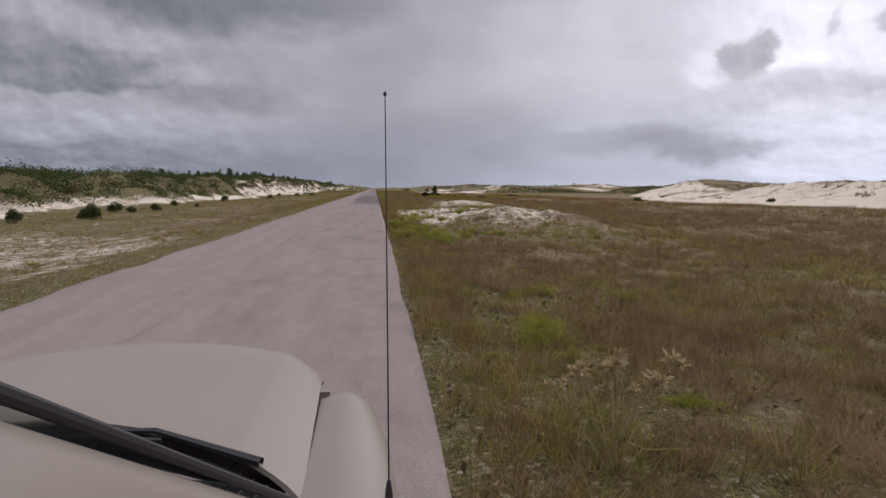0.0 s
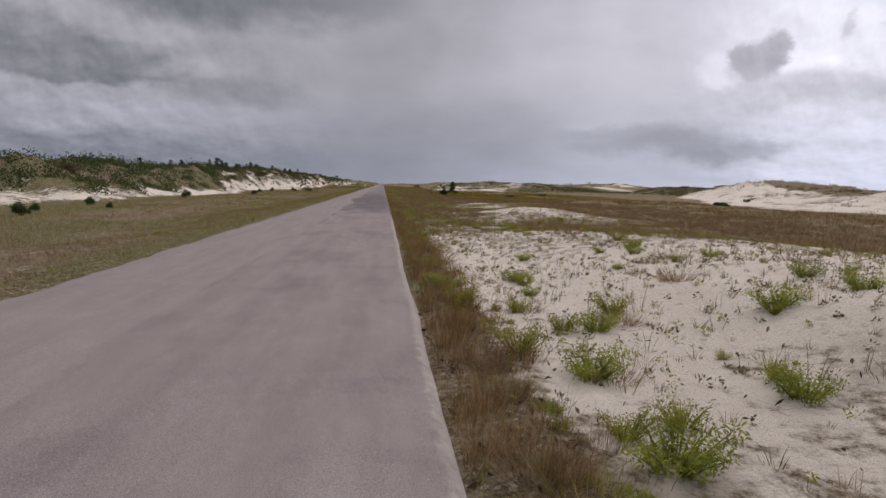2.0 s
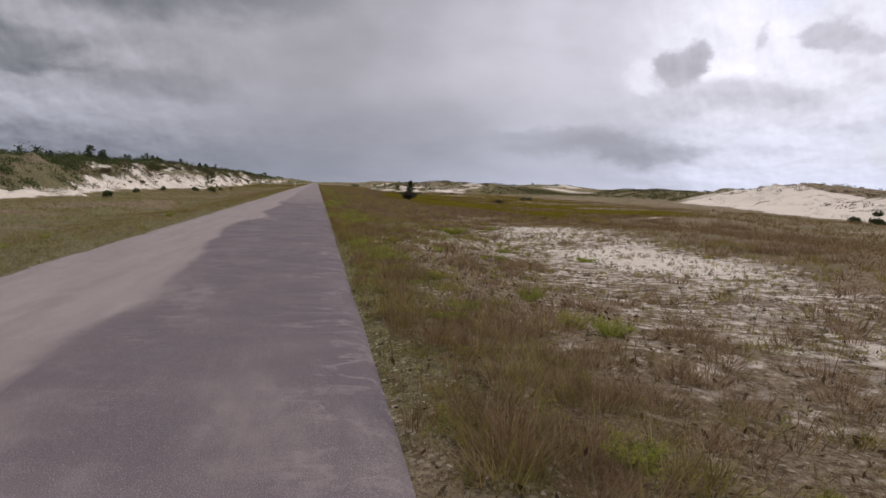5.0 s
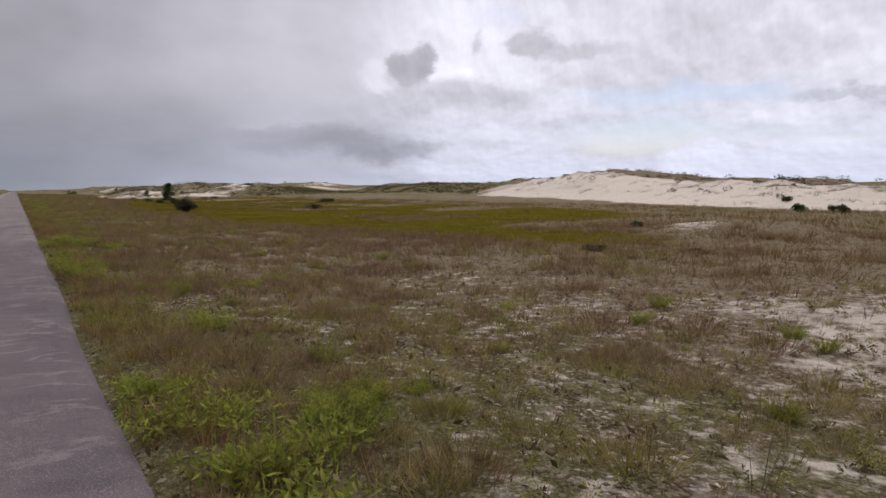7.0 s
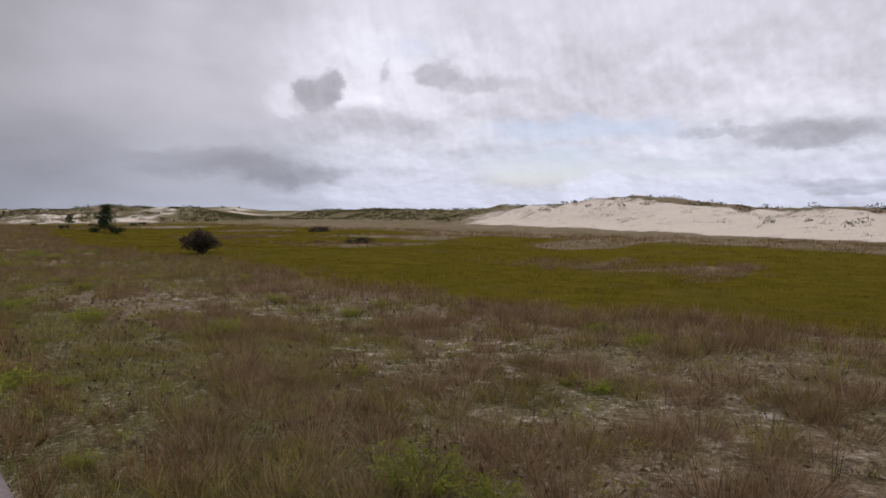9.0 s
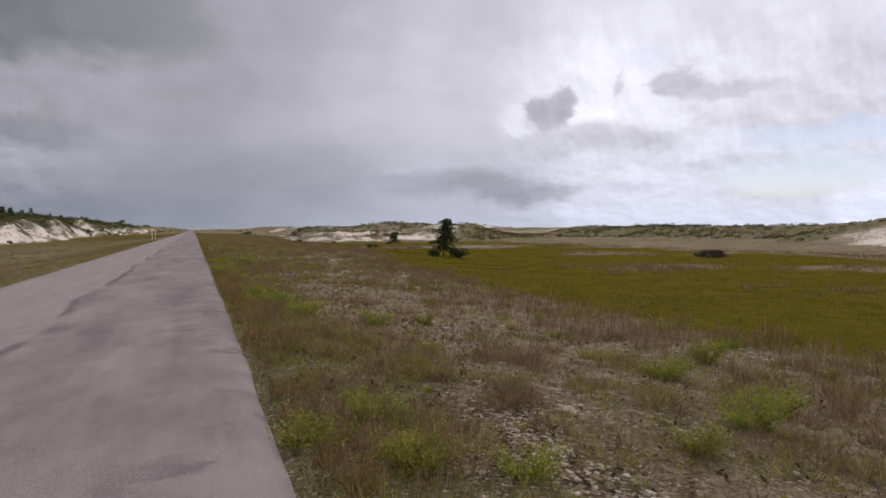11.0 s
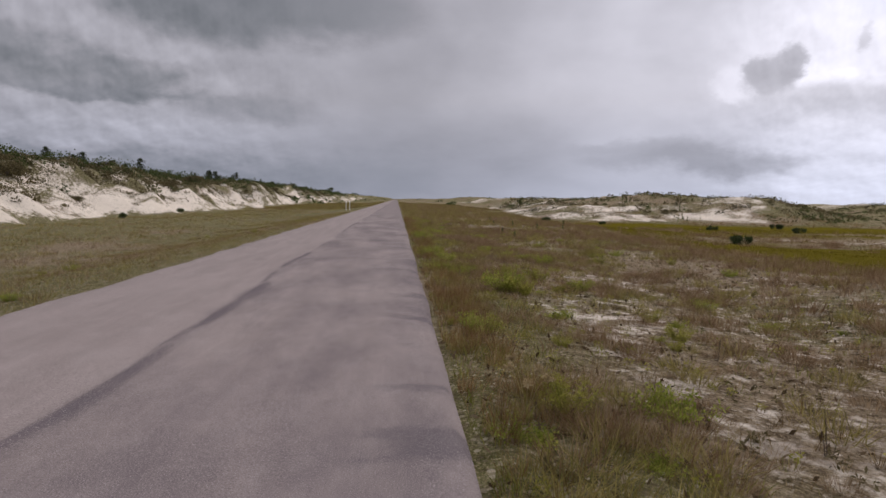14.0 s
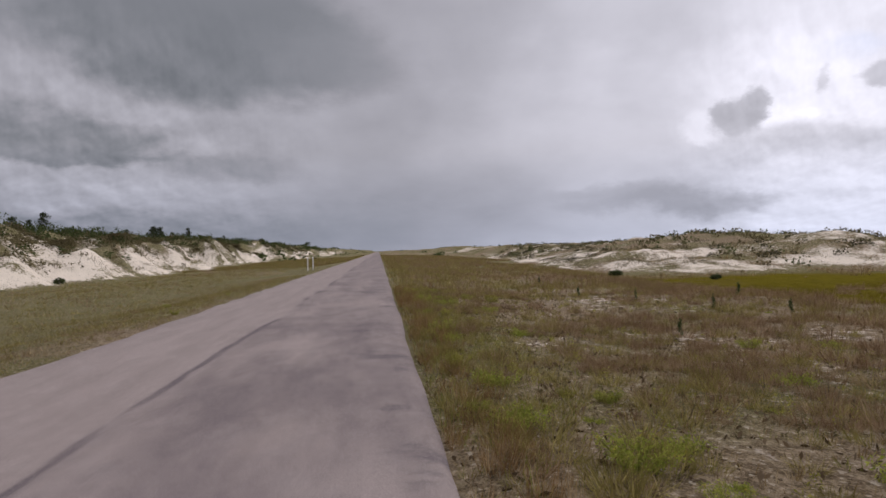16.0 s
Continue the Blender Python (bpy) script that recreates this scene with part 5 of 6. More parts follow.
def build_scrub():
    def chance(x, y):
        le = dune_parts(x, y)[2]
        low = np.interp(y, [0, 170, 215, 600], [0.26, 0.30, 0.80, 0.75])
        return sstep(le, low, low + 0.15) * sstep(fbm2(x, y, 16, 4, 57.0), 0.30, 0.46) + 0.10 * sstep(le, 0.1, 0.4) * sstep(fbm2(x, y, 6, 3, 63.0), 0.45, 0.6)

    x, y = scatter(-80, -34, 20, 700, 0.32, chance)
    n = len(x)
    size = rng.uniform(0.5, 1.35, n) * np.where(y < 190, 1.5, 1.1)
    c = np.stack([x, y, height(x, y) + size * 0.4], 1)
    c2 = c + rng.normal(size=c.shape) * [0.7, 0.7, 0.3]
    v, f = leaves(np.concatenate([c, c2]), np.concatenate([size, size * 0.7]), 34, 0.27, 0.75)
    tagged(new("dune_scrub", mesh_from("dune_scrub", v, f, M_SCRUB)), "dark green evergreen scrub covering the dune top", "scrub", kind="stuff")

    def slope(x, y):
        le = dune_parts(x, y)[2]
        return sstep(le, 0.10, 0.2) * (0.25 + 0.75 * (1 - sstep(le, 0.6, 0.9))) * sstep(fbm2(x, y, 9, 3, 64.0), 0.39, 0.55) * (1 - sstep(y, 170, 205))

    x, y = scatter(-62, -32, 20, 205, 1.1, slope)
    size = rng.uniform(0.35, 0.9, len(x))
    v, f = leaves(np.stack([x, y, height(x, y) + size * 0.3], 1), size, 34, 0.22, 0.7)
    tagged(new("slope_scrub", mesh_from("slope_scrub", v, f, M_OLIVE)), "low green bushes over the dune slope", "scrub", kind="stuff")

    def chance_r(x, y):
        r, f, le = dune_parts(x, y)
        return (0.5 * sstep(y, 205, 235) * sstep(np.maximum(r, f), 0.05, 0.3) + sstep(r, 0.86, 0.99) * 0.6 + sstep(f, 0.8, 0.97) * 0.6 + 0.2 * sstep(r, 0.5, 0.8) + 0.22 * sstep(np.maximum(r, f), 0.1, 0.5)) * sstep(fbm2(x, y, 14, 4, 58.0), 0.42, 0.6)

    x, y = scatter(16, 170, 20, 420, 0.09, chance_r)
    size = rng.uniform(0.35, 0.9, len(x))
    c = np.stack([x, y, height(x, y) + size * 0.25], 1)
    v, f = leaves(c, size, 50, 0.20, 0.5)
    tagged(new("dune_scrub", mesh_from("dune_scrub", v, f, M_HEATHLEAF)), "low brown-green scrub dotting the white dunes", "scrub", kind="stuff")

    def hills(x, y):
        r, f, le = dune_parts(x, y)
        s = cover(x, y)[0]
        return sstep(np.maximum(r, f), 0.03, 0.2) * (1 - sstep(s, 0.2, 0.5)) * (0.25 + 0.75 * sstep(fbm2(x, y, 17, 4, 67.0), 0.40, 0.58))

    x, y = scatter(30, 190, 205, 430, 0.14, hills)
    size = rng.uniform(0.4, 1.0, len(x))
    v, f = leaves(np.stack([x, y, height(x, y) + size * 0.2], 1), size, 30, 0.30, 0.4)
    tagged(new("hill_brush", mesh_from("hill_brush", v, f, M_WITHER)), "brown low brush mottling the far hills", "scrub", kind="stuff")
    x, y = scatter(30, 190, 205, 430, 0.11, hills)
    size = rng.uniform(0.4, 1.1, len(x))
    v, f = leaves(np.stack([x, y, height(x, y) + size * 0.2], 1), size, 30, 0.30, 0.45)
    tagged(new("hill_scrub", mesh_from("hill_scrub", v, f, M_OLIVE)), "olive-green low scrub mottling the far hills", "scrub", kind="stuff")

    def crest_brush(x, y):
        le = dune_parts(x, y)[2]
        return (sstep(le, 0.35, 0.8) + 0.25 * sstep(le, 0.1, 0.3)) * sstep(fbm2(x, y, 5.5, 3, 68.0), 0.43, 0.54) * sstep(y, 185, 210)

    x, y = scatter(-60, -33, 185, 560, 1.5, crest_brush)
    size = rng.uniform(0.3, 0.9, len(x))
    v, f = leaves(np.stack([x, y, height(x, y) + size * 0.2], 1), size, 44, 0.20, 0.6)
    tagged(new("crest_brush", mesh_from("crest_brush", v, f, M_WITHER)), "grey-brown brush clinging to the white dune", "scrub", kind="stuff")

    # distant wooded rises along the horizon
    x, y = rng.uniform(-900, 900, 2600), rng.uniform(430, 1500, 2600)
    ok = (np.abs(x) > 22) & (fbm2(x, y, 90, 3, 59.0) > np.where(x < 0, 0.42, 0.56))
    x, y = x[ok], y[ok]
    size = rng.uniform(1.5, 3.6, len(x)) * np.where(x < 0, 1.2, 0.7)
    v, f = leaves(np.stack([x, y, height(x, y) + size * 0.1], 1), size, 26, 1.3, 0.5)
    tagged(new("far_scrub", mesh_from("far_scrub", v, f, M_SCRUB)), "distant dark scrub along the horizon", "scrub", kind="stuff")


build_grass()
build_trees()
build_scrub()


# ---- weeds, stones and posts by the road ----
def weed(kind):
    """A leafy roadside weed: stems with leaves, and yellow flower heads on goldenrod."""
    if kind == "goldenrod":
        ob = thing("goldenrod", "bright green goldenrod clump with small yellow heads", "weed", "goldenrod along the road")
        n, tall, spread, leaf = 26, 0.20, 0.16, 0.013
    elif kind == "broadleaf":
        ob = thing("broadleaf_weed", "low spreading broad-leaved green weed", "weed", "broad-leaved weeds along the road")
        n, tall, spread, leaf = 20, 0.13, 0.20, 0.021
    else:
        ob = thing("feathery_weed", "upright feathery yellow-green weed clump", "weed", "feathery weeds along the road")
        n, tall, spread, leaf = 26, 0.21, 0.14, 0.011
    stems, cen, rad, heads = [], [], [], []
    for i in range(n):
        a, q = rng.uniform(0, 2 * math.pi), math.sqrt(rng.uniform(0, 1))
        b = np.array([math.cos(a), math.sin(a), 0]) * q * spread
        h = tall * rng.uniform(0.6, 1.1)
        top = b * 1.7 + np.array([0, 0, h])
        stems.append(tube([b * 0.5, b + [0, 0, h * 0.5], top], [0.006, 0.005, 0.002], 3))
        for k in np.linspace(0.25, 1, 4):
            cen.append(b * (0.5 + 1.2 * k) + [0, 0, h * k])
            rad.append(spread * 0.28)
        heads.append(top)
    part("stalk", merge(stems), M_GREEN, ob)["kind"] = "stuff"
    part("foliage", leaves(np.array(cen), np.array(rad), 17, leaf, 0.8, 2.0), M_WEED if kind != "feathery" else M_FEATHER, ob)
    if kind == "goldenrod":
        part("bloom", leaves(np.array(heads)[::3], np.full(len(heads[::3]), 0.02), 9, 0.014, 1.0), M_FLOWER, ob)["kind"] = "stuff"
    return ob


def build_weeds():
    made = {}

    def put(kind, x, y, s):
        m = at_ground(x, y, rng.uniform(0, 360), s, 0.02)
        if kind not in made:
            made[kind] = weed(kind)
            made[kind].matrix_basis = at_ground(x, y, 0, 1.0, 0.02)
        else:
            copy_thing(made[kind], m)

    # larger clumps that stand out
    for kind, x, y, s in (("goldenrod", 1.75, 6.6, 1.5), ("goldenrod", 1.9, 31.5, 1.5), ("feathery", 2.3, 32.2, 1.4), ("goldenrod", 2.0, 33.4, 1.4), ("feathery", 1.5, 34.2, 1.5), ("goldenrod", 3.6, 32.6, 1.2), ("feathery", 3.3, 36.2, 1.3), ("goldenrod", 4.9, 35.0, 1.3), ("feathery", 1.2, 36.6, 1.4), ("goldenrod", 1.1, 38.2, 1.3), ("feathery", 4.3, 31.6, 1.0), ("feathery", 1.0, 20.6, 2.2), ("goldenrod", 2.2, 19.3, 1.8), ("goldenrod", 1.75, 24.5, 1.6), ("goldenrod", 1.9, 21.5, 1.6), ("feathery", 2.3, 21.7, 1.8), ("goldenrod", 3.4, 22.8, 1.3), ("goldenrod", 2.1, 206.4, 1.9), ("feathery", 2.4, 206.0, 1.5), ("feathery", 2.5, 208.6, 1.4), ("feathery", 3.3, 208.6, 1.5), ("goldenrod", 1.0, 213.3, 1.4), ("goldenrod", 1.15, 214.2, 1.2), ("goldenrod", 1.95, 7.0, 1.2), ("feathery", 0.95, 26.6, 2.0), ("feathery", 1.2, 27.3, 1.7), ("feathery", 0.9, 28.2, 1.6), ("broadleaf", 1.3, 24.4, 1.0),
                          ("broadleaf", 0.95, 100.4, 1.5), ("broadleaf", 1.25, 101.2, 1.6), ("broadleaf", 0.95, 102.1, 1.4), ("goldenrod", 1.9, 101.4, 1.2), ("goldenrod", 2.2, 102.0, 1.0), ("broadleaf", 0.9, 103.1, 1.2),
                          ("broadleaf", 1.2, 185.0, 1.4), ("broadleaf", 1.05, 188.0, 1.5), ("broadleaf", 1.35, 189.0, 1.3), ("goldenrod", 1.1, 178.0, 1.1), ("goldenrod", 1.5, 178.7, 1.2), ("goldenrod", 1.2, 191.5, 1.2),
                          ("goldenrod", 3.6, 79.8, 1.0), ("goldenrod", 1.4, 83.5, 1.3), ("goldenrod", 1.2, 84.6, 1.1), ("goldenrod", 1.0, 86.6, 1.1), ("feathery", 1.0, 96.5, 1.5), ("feathery", 1.1, 98.0, 1.4),
                          ("goldenrod", 5.2, 157.6, 1.5), ("goldenrod", 6.2, 158.1, 1.4), ("goldenrod", 5.8, 159.5, 1.3), ("goldenrod", 1.4, 158.4, 1.2), ("goldenrod", 2.1, 156.8, 1.1), ("goldenrod", 3.2, 164.6, 1.4),
                          ("goldenrod", 4.6, 213.6, 1.4), ("broadleaf", 0.95, 114.0, 1.2), ("goldenrod", 1.0, 116.2, 1.2), ("goldenrod", 3.0, 151.0, 1.4), ("feathery", 3.4, 151.5, 1.4), ("feathery", 4.4, 153.0, 1.3), ("feathery", 7.4, 160.4, 1.5), ("goldenrod", 1.4, 212.0, 1.3), ("goldenrod", 3.2, 217.0, 1.2), ("broadleaf", 2.4, 199.4, 1.2),
                          ("feathery", 0.9, 112.2, 1.5), ("goldenrod", 1.0, 111.3, 1.5), ("broadleaf", 1.1, 112.6, 1.4), ("goldenrod", 1.3, 120.2, 1.6), ("feathery", 1.1, 121.1, 1.6), ("goldenrod", 1.75, 119.6, 1.4), ("broadleaf", 0.95, 120.0, 1.6), ("goldenrod", 2.0, 165.9, 1.6), ("feathery", 1.4, 169.1, 1.8),
                          ("broadleaf", 1.5, 168.4, 1.8), ("goldenrod", 0.95, 178.9, 1.7), ("feathery", 1.2, 179.8, 1.6), ("goldenrod", 2.4, 187.2, 1.9), ("feathery", 2.7, 186.8, 1.5), ("goldenrod", 1.1, 221.3, 1.7), ("goldenrod", 1.7, 96.3, 1.6), ("goldenrod", 1.9, 96.6, 1.3), ("goldenrod", 6.0, 97.2, 1.5), ("feathery", 6.3, 97.5, 1.4)):
        put(kind, x, y, s)
    count = 0
    while count < 390:
        y = rng.uniform(4, 250)
        x = ROAD_R + 0.25 + abs(rng.normal()) * np.interp(rng.uniform(), [0, 0.45, 1], [0.7, 1.5, 6.0])
        s, me, g = cover(np.array([x]), np.array([y]))
        if s[0] > 0.55 or me[0] > 0.2 or rng.uniform() > 0.3 + g[0]:
            continue
        put(("goldenrod", "broadleaf", "feathery")[count % 3], x, y, 0.35 + 0.95 * rng.uniform() ** 2)
        count += 1
    for k in range(75):
        put(("feathery", "goldenrod", "feathery")[k % 3], rng.uniform(1.5, 10), rng.uniform(22, 62), rng.uniform(0.4, 1.2))
    for k in range(140):
        put(("feathery", "goldenrod", "broadleaf")[k % 3], rng.uniform(2.2, 10), rng.uniform(84, 236), rng.uniform(0.45, 1.05))
    for k in range(40):
        put(("feathery", "goldenrod")[k % 2], ROAD_L - 0.3 - abs(rng.normal()) * 2.5, rng.uniform(8, 260), rng.uniform(0.4, 0.9))


def reed(group="reeds by the road"):
    """A tall clump of reed-like grass: straw stems with drooping seed heads and long arching leaves."""
    ob = thing("tall_reed", "tall straw-coloured reed clump with drooping seed heads", "reed", group)
    for i in range(5):
        a, q = i * 1.35 + rng.uniform(-0.3, 0.3), rng.uniform(0.01, 0.05)
        tall, lean = rng.uniform(0.5, 0.95), rng.uniform(0.10, 0.45)
        out = np.array([math.cos(a), math.sin(a), 0])
        ts = np.linspace(0, 1, 6)
        line = out * (q + lean * tall * ts ** 2)[:, None] + np.array([0, 0, 1]) * (tall * (ts - 0.14 * ts ** 4))[:, None]
        part("stem", tube(line, 0.0055 - 0.0032 * ts, 5), M_STRAW, ob)
        tip = line[-1] + (out * 0.03 - np.array([0, 0, 0.01])) * np.linspace(-1.6, 1.2, 7)[:, None]
        part("seed_head", leaves(tip, np.full(7, 0.018), 12, 0.03, 1.0, 1.8), M_STRAW, ob, "feathery pale seed head")
    for i in range(9):
        a = i * 0.75 + rng.uniform(-0.3, 0.3)
        v, f = blades(np.zeros((1, 3)), np.array([rng.uniform(0.3, 0.55)]), np.array([0.022]), np.array([[math.cos(a), math.sin(a)]]) * rng.uniform(0.35, 0.8), np.array([0.8]))
        part("leaf", (v, f), M_REED, ob, "long arching leaf")
    return ob


def build_reeds():
    first = reed()
    first.matrix_basis = at_ground(1.02, 192.8, 40, 1.0, 0.02)
    for x, y, turn, size in ((0.86, 193.5, 150, 0.7), (1.5, 3.55, 10, 1.0), (1.8, 4.1, 200, 0.7), (1.45, 4.3, 90, 0.55), (2.9, 113.9, 60, 0.6), (1.5, 84.8, 120, 0.6), (1.0, 199.0, 260, 0.65)):
        copy_thing(first, at_ground(x, y, turn, size, 0.02))


def build_stones():
    def chance(x, y):
        return gravel_strip(x, y) + 0.02 * sstep(cover(x, y)[0], 0.3, 0.6)

    x, y = scatter(0.8, 9, 60, 240, 300, chance)
    n = len(x)
    size = 0.010 + 0.034 * rng.uniform(0, 1, n) ** 2
    octa = np.array([[1, 0, 0], [-1, 0, 0], [0, 1, 0], [0, -1, 0], [0, 0, 1], [0, 0, -1]], float)
    v = octa[None] * size[:, None, None] * rng.uniform(0.35, 1.4, (n, 6, 1)) * np.array([1.4, 1, 0.42])
    a = rng.uniform(0, 6.3, n)
    v = np.stack([v[..., 0] * np.cos(a)[:, None] - v[..., 1] * np.sin(a)[:, None], v[..., 0] * np.sin(a)[:, None] + v[..., 1] * np.cos(a)[:, None], v[..., 2]], -1)
    v += np.stack([x, y, height(x, y) + size * 0.1], 1)[:, None]
    f = np.array([[0, 2, 4], [2, 1, 4], [1, 3, 4], [3, 0, 4], [2, 0, 5], [1, 2, 5], [3, 1, 5], [0, 3, 5]])
    f = (f[None] + (np.arange(n) * 6)[:, None, None]).reshape(-1, 3)
    tagged(new("gravel", mesh_from("gravel", v.reshape(-1, 3), f, M_STONE)), "loose pale stone chips and grit on the verge", "gravel", kind="stuff")


def build_posts():
    """Two short white marker posts on the far verge."""
    for i, (x, y) in enumerate(((-8.0, 292.0), (-7.45, 292.3))):
        ob = thing("marker_post", "short white weathered wooden marker post on the verge", "post", "marker posts")
        bm = bmesh.new()
        bmesh.ops.create_cube(bm, size=1)
        bmesh.ops.scale(bm, vec=(0.12, 0.12, 1.45), verts=bm.verts)
        bmesh.ops.translate(bm, vec=(0, 0, 0.725), verts=bm.verts)
        bmesh.ops.bevel(bm, geom=bm.edges[:], offset=0.012, segments=1, affect="EDGES")
        me = bpy.data.meshes.new("shaft")
        bm.to_mesh(me)
        me.materials.append(M_POST)
        sh = new("shaft", me)
        sh.parent = ob
        bm.clear()
        bmesh.ops.create_cone(bm, cap_ends=True, segments=4, radius1=0.095, radius2=0.01, depth=0.06)
        bmesh.ops.rotate(bm, cent=(0, 0, 0), matrix=Matrix.Rotation(radians(45), 3, "Z"), verts=bm.verts)
        bmesh.ops.translate(bm, vec=(0, 0, 1.475), verts=bm.verts)
        me = bpy.data.meshes.new("cap")
        bm.to_mesh(me)
        bm.free()
        me.materials.append(M_POST)
        c = new("cap", me)
        c.parent = ob
        ob.matrix_basis = at_ground(x, y, 4 * i, 1, 0.1)


build_weeds()
build_reeds()
build_stones()
build_posts()


# ---- the beige car on the road, where the drive begins ----
def slab(fn, nu, nv, thick):
    """A closed sheet over u, v in 0..1 with a thickness in metres, along its normals."""
    us, vs = np.linspace(0, 1, nu), np.linspace(0, 1, nv)
    gu, gv = np.meshgrid(us, vs)
    p = np.stack(fn(gu, gv), -1)
    du, dv = np.gradient(p, axis=1), np.gradient(p, axis=0)
    n = np.cross(du, dv)
    n /= np.linalg.norm(n, axis=-1)[..., None] + 1e-9
    q = p - n * thick
    k = nu * nv
    v = np.concatenate([p.reshape(-1, 3), q.reshape(-1, 3)])
    i = (np.arange(nv - 1)[:, None] * nu + np.arange(nu - 1)[None]).ravel()
    top = np.stack([i, i + 1, i + nu + 1, i + nu], 1)
    bot = top[:, ::-1] + k
    ring = np.concatenate([np.arange(nu), np.arange(1, nv) * nu + nu - 1, (nv - 1) * nu + np.arange(nu - 2, -1, -1), np.arange(nv - 2, 0, -1) * nu])
    nx = np.roll(ring, -1)
    rim = np.stack([ring, ring + k, nx + k, nx], 1)
    return v, np.concatenate([top, bot, rim])


def smooth_part(name, vf, mat, parent, label=""):
    ob = part(name, vf, mat, parent, label)
    ob.data.polygons.foreach_set("use_smooth", np.ones(len(ob.data.polygons), bool))
    ob.data.set_sharp_from_angle(angle=radians(40))
    return ob


def brick_part(name, size, place, mat, parent, label="", bevel=0.02, turn=(0, 0, 0)):
    bm = bmesh.new()
    bmesh.ops.create_cube(bm, size=1)
    bmesh.ops.scale(bm, vec=size, verts=bm.verts)
    bmesh.ops.bevel(bm, geom=bm.edges[:], offset=min(bevel, min(size) * 0.4), segments=2, affect="EDGES")
    bmesh.ops.transform(bm, matrix=pose(*place, *turn), verts=bm.verts)
    me = bpy.data.meshes.new(name)
    bm.to_mesh(me)
    bm.free()
    me.materials.append(mat)
    ob = new(name, me)
    ob.parent = parent
    if label:
        ob["label"] = label
    return ob


def ring_part(name, profile, segs, mat, parent, label=""):
    """A turned part about the x axis from a closed profile of (x, r)."""
    a = np.linspace(0, 2 * math.pi, segs, endpoint=False)
    pr = np.array(profile)
    v = np.stack([np.repeat(pr[None, :, 0], segs, 0), np.cos(a)[:, None] * pr[None, :, 1], np.sin(a)[:, None] * pr[None, :, 1]], -1).reshape(-1, 3)
    k = len(pr)
    f = [(i * k + j, i * k + (j + 1) % k, ((i + 1) % segs) * k + (j + 1) % k, ((i + 1) % segs) * k + j) for i in range(segs) for j in range(k)]
    return smooth_part(name, (v, np.array(f)), mat, parent, label)


def glass_material():
    m = bpy.data.materials.new("tinted_glass")
    m.use_nodes = True
    b = m.node_tree.nodes["Principled BSDF"]
    b.inputs["Base Color"].default_value = (0.75, 0.8, 0.78, 1)
    b.inputs["Roughness"].default_value = 0.02
    b.inputs["Transmission Weight"].default_value = 1.0
    b.inputs["IOR"].default_value = 1.1
    return m


